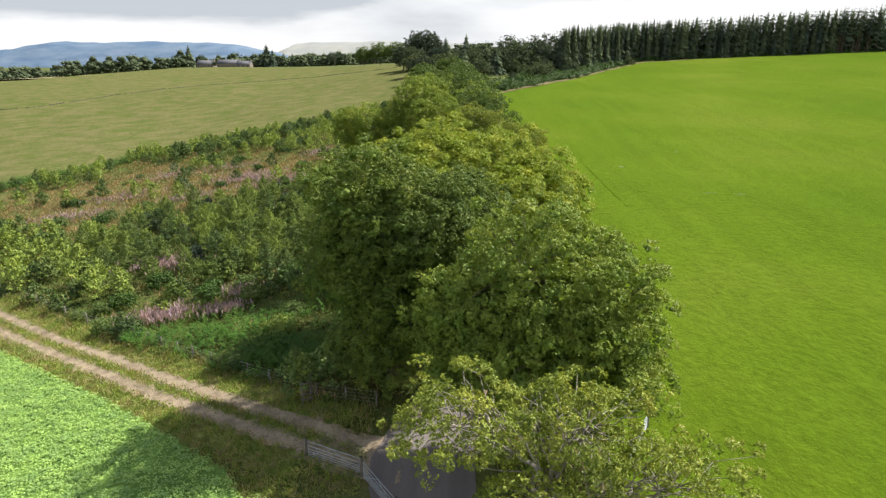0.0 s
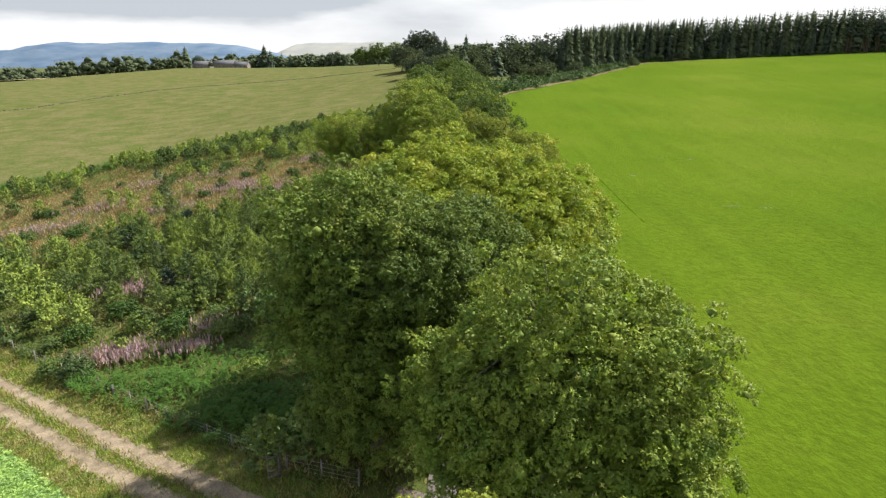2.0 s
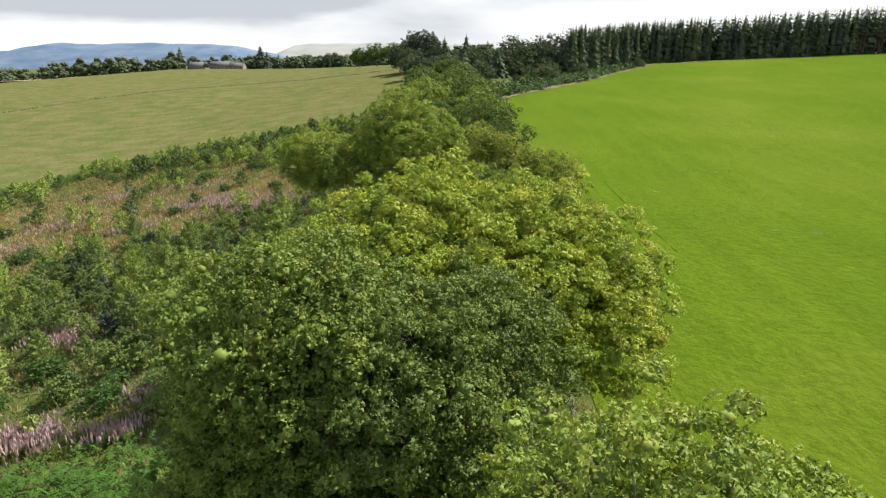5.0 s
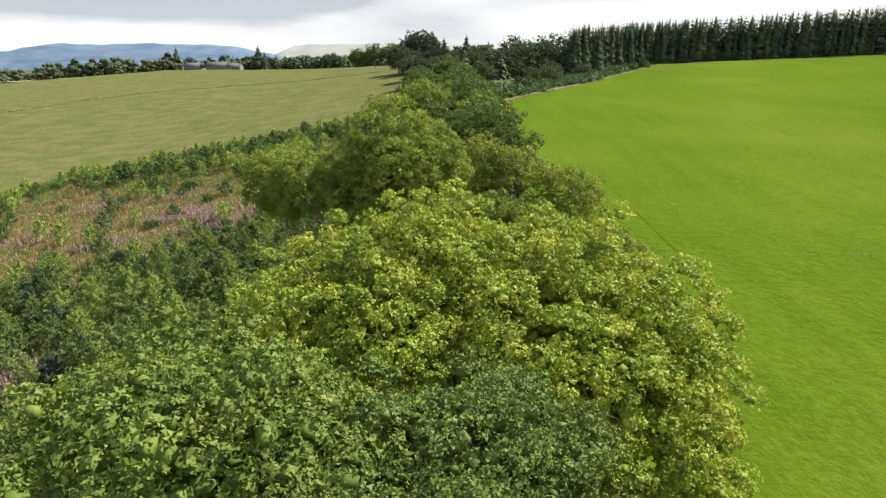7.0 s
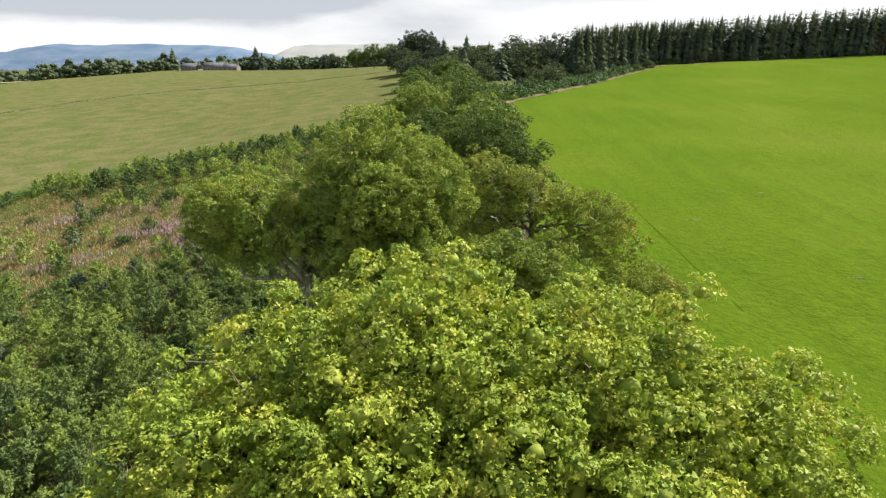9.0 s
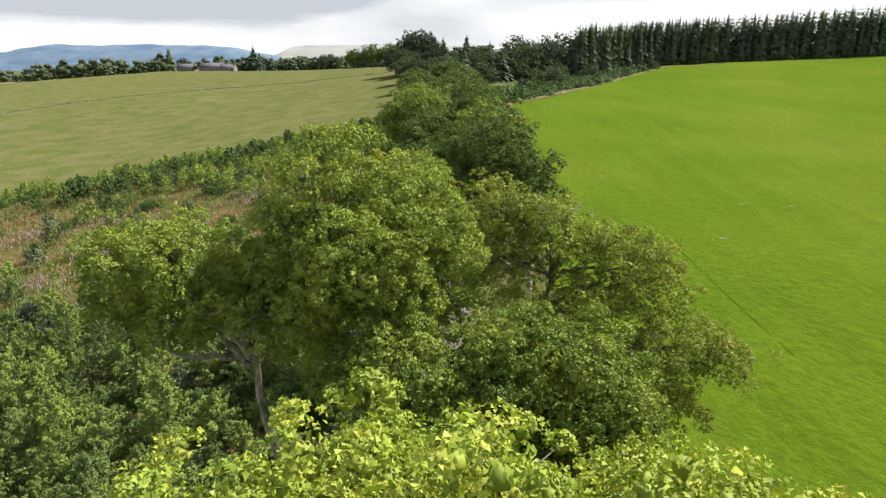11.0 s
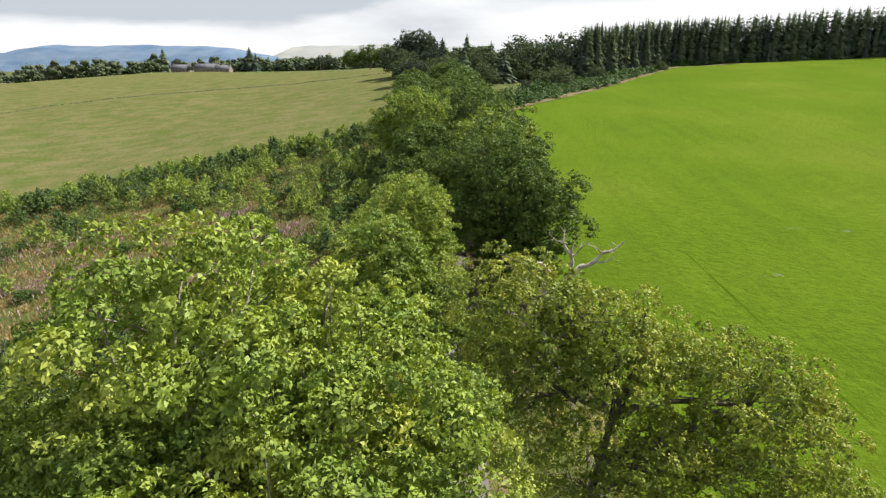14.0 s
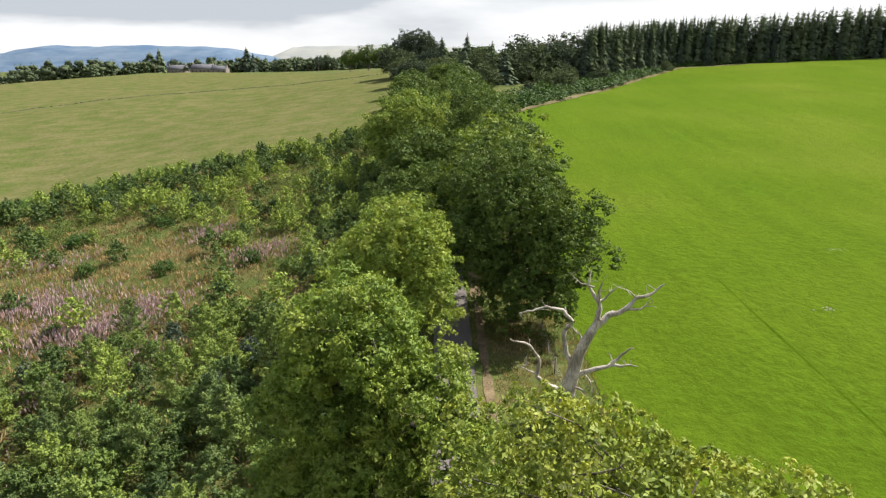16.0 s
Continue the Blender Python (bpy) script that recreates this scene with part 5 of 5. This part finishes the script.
for k, (x, y) in enumerate([(165, 399), (196, 398), (215, 399), (150, 400)]):
    s = [0.42, 0.5, 0.36, 0.3][k]
    m = pose(x, y, float(land(x, y)), 0, 0, 40 * k) @ Matrix.Diagonal((s * 1.5, s * 1.5, s, 1))
    copy_thing(_con[k % 3], m).matrix_basis = m
# gorse and bramble along the plantation's foot
_g = tagged(new("gorse_bush"), "dark gorse bush at the plantation's foot", "bush", "low bushes")
piece("crown", foliage([(0, 0, 0.8, 1.7, 1.5, 1.2), (0.9, 0.3, 0.6, 1.2, 1.3, 0.9)], np.random.default_rng(603), 0.75, 6, 2, 0.4, 0.9, 0)[0], BRAMBLE_LEAF, _g)
for a, b in ((0.4, 0.2), (-0.5, 0.3)):
    piece("stem", tube([(0, 0, -0.2), (a, b, 0.9)], [0.05, 0.02], 4), BARK, _g)
_line = dense([(24, 256), (40, 282), (60, 312), (85, 350), (112, 391), (150, 401), (200, 400), (300, 396)], 3.1)
for i, (x, y) in enumerate(_line):
    for r in range(5 if x < 115 else 2):
        if i and _rng.random() < 0.3:
            continue
        xx, yy = x + _rng.normal(-2.2 * r - 2, 1.3), y + _rng.normal(3.0 * r + 3, 1.5)
        s = _rng.uniform(0.45, 1.6)
        m = pose(xx, yy, float(land(xx, yy)), 0, 0, _rng.uniform(0, 360)) @ Matrix.Diagonal((s * _rng.uniform(0.9, 1.7), s * 1.2, s * _rng.uniform(0.7, 1.2), 1))
        if i == 0 and r == 0:
            _g.matrix_basis = m
        else:
            copy_thing(_g, m).matrix_basis = m
strip("field_margin", dense([(14, 238), (20, 250), (36, 275.5), (53, 301.5), (80, 341), (112, 389.5), (140, 396), (180, 400), (240, 398), (330, 394)], 4), 1.7, 0.45, DRY_MARGIN, "pale dry grass margin along the field's far edge", 0, 0.5, 8)

# ---- farm steading ----


def building(name, x, y, length, depth, eaves, ridge, turn, label, windows=4):
    b = tagged(new(name), label, "building", "farm steading")
    z = float(land(x, y))
    b.matrix_basis = pose(x, y, z - 0.3, 0, 0, turn)
    h, d = length / 2, depth / 2
    wall = [(-h, -d, 0), (h, -d, 0), (h, d, 0), (-h, d, 0), (-h, -d, eaves), (h, -d, eaves), (h, d, eaves), (-h, d, eaves), (-h, 0, ridge), (h, 0, ridge)]
    bm = bmesh.new()
    vs = [bm.verts.new(p) for p in wall]
    for f in [(0, 1, 5, 4), (1, 2, 6, 9, 5), (2, 3, 7, 6), (3, 0, 4, 8, 7)]:
        bm.faces.new([vs[i] for i in f])
    me = bpy.data.meshes.new("wall")
    bm.to_mesh(me)
    bm.free()
    me.materials.append(HOUSE_STONE)
    w = new("wall", me)
    w.parent = b
    o = 0.35
    for s in (-1, 1):
        a = np.array([(-h - o, s * (d + o), eaves - o * (ridge - eaves) / d), (h + o, s * (d + o), eaves - o * (ridge - eaves) / d), (h + o, 0, ridge + 0.02), (-h - o, 0, ridge + 0.02)], float)
        v = np.concatenate([a, a + [0, 0, 0.22]])
        piece("roof", (v, [(0, 1, 2, 3), (4, 5, 6, 7), (0, 1, 5, 4), (1, 2, 6, 5), (2, 3, 7, 6), (3, 0, 4, 7)]), SLATE, b)
    for k in range(windows):
        u = -h + length * (k + 0.5) / windows
        piece("window", box(u - 0.5, -d - 0.06, eaves * 0.35, u + 0.5, -d + 0.02, eaves * 0.35 + 1.3), WINDOW_DARK, b)
    for u in (-h + 0.6, h - 0.6):
        piece("chimney", box(u - 0.4, -0.45, ridge - 0.4, u + 0.4, 0.45, ridge + 1.3), HOUSE_STONE, b)
    return b


building("farmhouse", -276, 716, 20, 9, 4.2, 8.0, -8, "grey stone farm building with slate roof", 5)
building("farmhouse", -254, 728, 26, 10, 5.0, 9.0, -6, "long grey stone steading with slate roof", 6)
building("farmhouse", -232, 712, 16, 8, 3.8, 7.2, -8, "low stone byre with slate roof", 3)



def pole(x, y, h):
    p = tagged(new("utility_pole"), "plain wooden utility pole beside the steading", "pole")
    p.location = (x, y, float(land(x, y)))
    piece("shaft", tube([(0, 0, -0.5), (0.05, 0, h)], [0.2, 0.14], 8), FENCE_WOOD, p)
    piece("crossarm", box(-1.1, -0.1, h - 0.7, 1.1, 0.1, h - 0.5), FENCE_WOOD, p)
    return p


pole(-288, 690, 10)
pole(-118, 640, 9)


def pale_patch(x, y, w, d, seed):
    """A low scatter of pale stones in the grass."""
    rng = np.random.default_rng(seed)
    made = []
    for _ in range(16):
        a, b = x + rng.normal(0, w / 2.5), y + rng.normal(0, d / 2.5)
        r = rng.uniform(0.03, 0.08)
        v, f = box(-r, -r, -r * 0.4, r, r, r * 0.6)
        v[4:] *= [0.6, 0.6, 1]
        made.append((v + rng.normal(0, r * 0.15, v.shape) + [a, b, float(land(a, b)) + 0.08], f))
    tagged(piece("stone_scatter", joined(made), PALE_STONE), "scatter of small pale stones in the grass", "stones", kind="stuff")


for k, (x, y) in enumerate([(42, 99.6), (47, 98.4), (43.4, 136.4), (48.5, 135.0), (33, 121)]):
    pale_patch(x, y, 1.6, 0.5, 950 + k)

# ---- field wall, fences, gates, stile ----
_line = dense([(-300, 280), (-255, 292), (-215, 325), (-203, 375), (-160, 432), (-100, 455), (-40, 466)], 1.1)
_made = []
_rr = np.random.default_rng(91)
for (x, y), (x2, y2) in zip(_line[:-1], _line[1:]):
    if _rr.random() < 0.2:
        continue
    a = math.atan2(y2 - y, x2 - x)
    v, f = box(-0.6, -0.3, -0.2, 0.6, 0.3, _rr.uniform(0.2, 0.45))
    v[4:] *= [0.95, 0.7, 1]
    v = v + _rr.normal(0, 0.05, v.shape)
    c, s = math.cos(a), math.sin(a)
    _made.append((np.c_[v[:, 0] * c - v[:, 1] * s + x, v[:, 0] * s + v[:, 1] * c + y, v[:, 2] + float(land(x, y)) + 0.0016 * (math.hypot(x, y) - 120)], f))
tagged(piece("field_wall", joined(_made), STONE), "tumbled drystone dyke across the pasture", "wall", kind="stuff")


def fence(line, spacing, label, height=1.15, wires=4):
    """Posts and line wires."""
    p = dense(line, spacing)
    f = tagged(new("fence"), label, "fence")
    x0, y0 = p[0]
    z0 = float(land(x0, y0))
    f.location = (x0, y0, z0)
    rng = np.random.default_rng(int(abs(x0 * 7 + y0)))
    tops = []
    for x, y in p:
        z = float(land(x, y))
        h = height * rng.uniform(0.92, 1.12)
        v, q = tube([(x - x0, y - y0, z - z0 - 0.3), (x - x0 + rng.normal(0, 0.04), y - y0 + rng.normal(0, 0.04), z - z0 + h)], [0.07, 0.06], 7)
        n = len(v)
        piece("post", (np.concatenate([v, [[x - x0, y - y0, z - z0 + h]]]), np.concatenate([q, [[n - 7 + i, n - 7 + (i + 1) % 7, n, n] for i in range(7)]])), FENCE_WOOD, f)
        tops.append((x - x0, y - y0, z - z0))
    for k in range(wires):
        h = height * (0.2 + 0.75 * k / max(1, wires - 1))
        piece("wire", tube(np.array(tops) + [0, 0, h], np.full(len(tops), 0.008), 4), GALVANISED, f)
    return f


fence([(-5.5, 39.6), (-10.2, 41.4), (-17, 45.6), (-21, 48.3), (-36, 58.8), (-54, 71.5)], 2.6, "weathered post and wire fence along the track")
fence([(8.2, 38), (8.4, 70), (7.8, 100), (7.4, 116), (8.0, 140), (9.0, 180), (9.5, 215)], 3.0, "post and wire fence between verge and field")


def gate(x0, y0, x1, y1, label):
    """A tubular steel field gate: frame, bars and braces."""
    g = tagged(new("field_gate"), label, "gate", "field gates")
    z = float(land(x0, y0))
    g.location = (x0, y0, z)
    w = Vector((x1 - x0, y1 - y0, float(land(x1, y1)) - z))
    up = Vector((0, 0, 1))
    for s in (0.02, 0.98):
        piece("stile", tube([w * s + up * 0.12, w * s + up * 1.22], [0.028, 0.028], 7), GALVANISED, g)
    for k in range(6):
        h = [0.14, 0.30, 0.46, 0.64, 0.88, 1.2][k]
        piece("bar", tube([w * 0.02 + up * h, w * 0.98 + up * h], [0.024, 0.024], 7), GALVANISED, g)
    for a, b in (((0.02, 0.14), (0.5, 1.2)), ((0.5, 1.2), (0.98, 0.14))):
        piece("brace", tube([w * a[0] + up * a[1], w * b[0] + up * b[1]], [0.018, 0.018], 6), GALVANISED, g)
    for s in (-0.03, 1.03):
        piece("post", tube([w * s - up * 0.3, w * s + up * 1.4], [0.085, 0.08], 8), FENCE_WOOD, g)
    return g


gate(-9.4, 34.2, -5.6, 32.1, "galvanised tubular field gate standing open at the track")
gate(-5.4, 31.8, -3.1, 28.4, "galvanised tubular field gate beside the lane")
gate(11.2, 33.0, 13.4, 36.6, "galvanised tubular gate into the bright field")


def stile(x, y, turn):
    """A ladder stile: two rails and four treads."""
    s = tagged(new("ladder_stile"), "old grey wooden ladder stile over the fence", "stile")
    s.matrix_basis = pose(x, y, float(land(x, y)), 0, 0, turn)
    for u in (-0.33, 0.33):
        piece("rail", tube([(u, -0.35, -0.1), (u, 0.15, 1.75)], [0.05, 0.045], 6), FENCE_WOOD, s)
    for k in range(4):
        h = 0.3 + 0.38 * k
        yy = -0.35 + 0.5 * (h + 0.1) / 1.85
        piece("tread", box(-0.4, yy - 0.09, h - 0.02, 0.4, yy + 0.09, h + 0.025), FENCE_WOOD, s)
    piece("post", tube([(0.55, 0.3, -0.2), (0.55, 0.3, 2.0)], [0.05, 0.045], 6), FENCE_WOOD, s)
    return s


stile(-11.0, 40.9, 28)
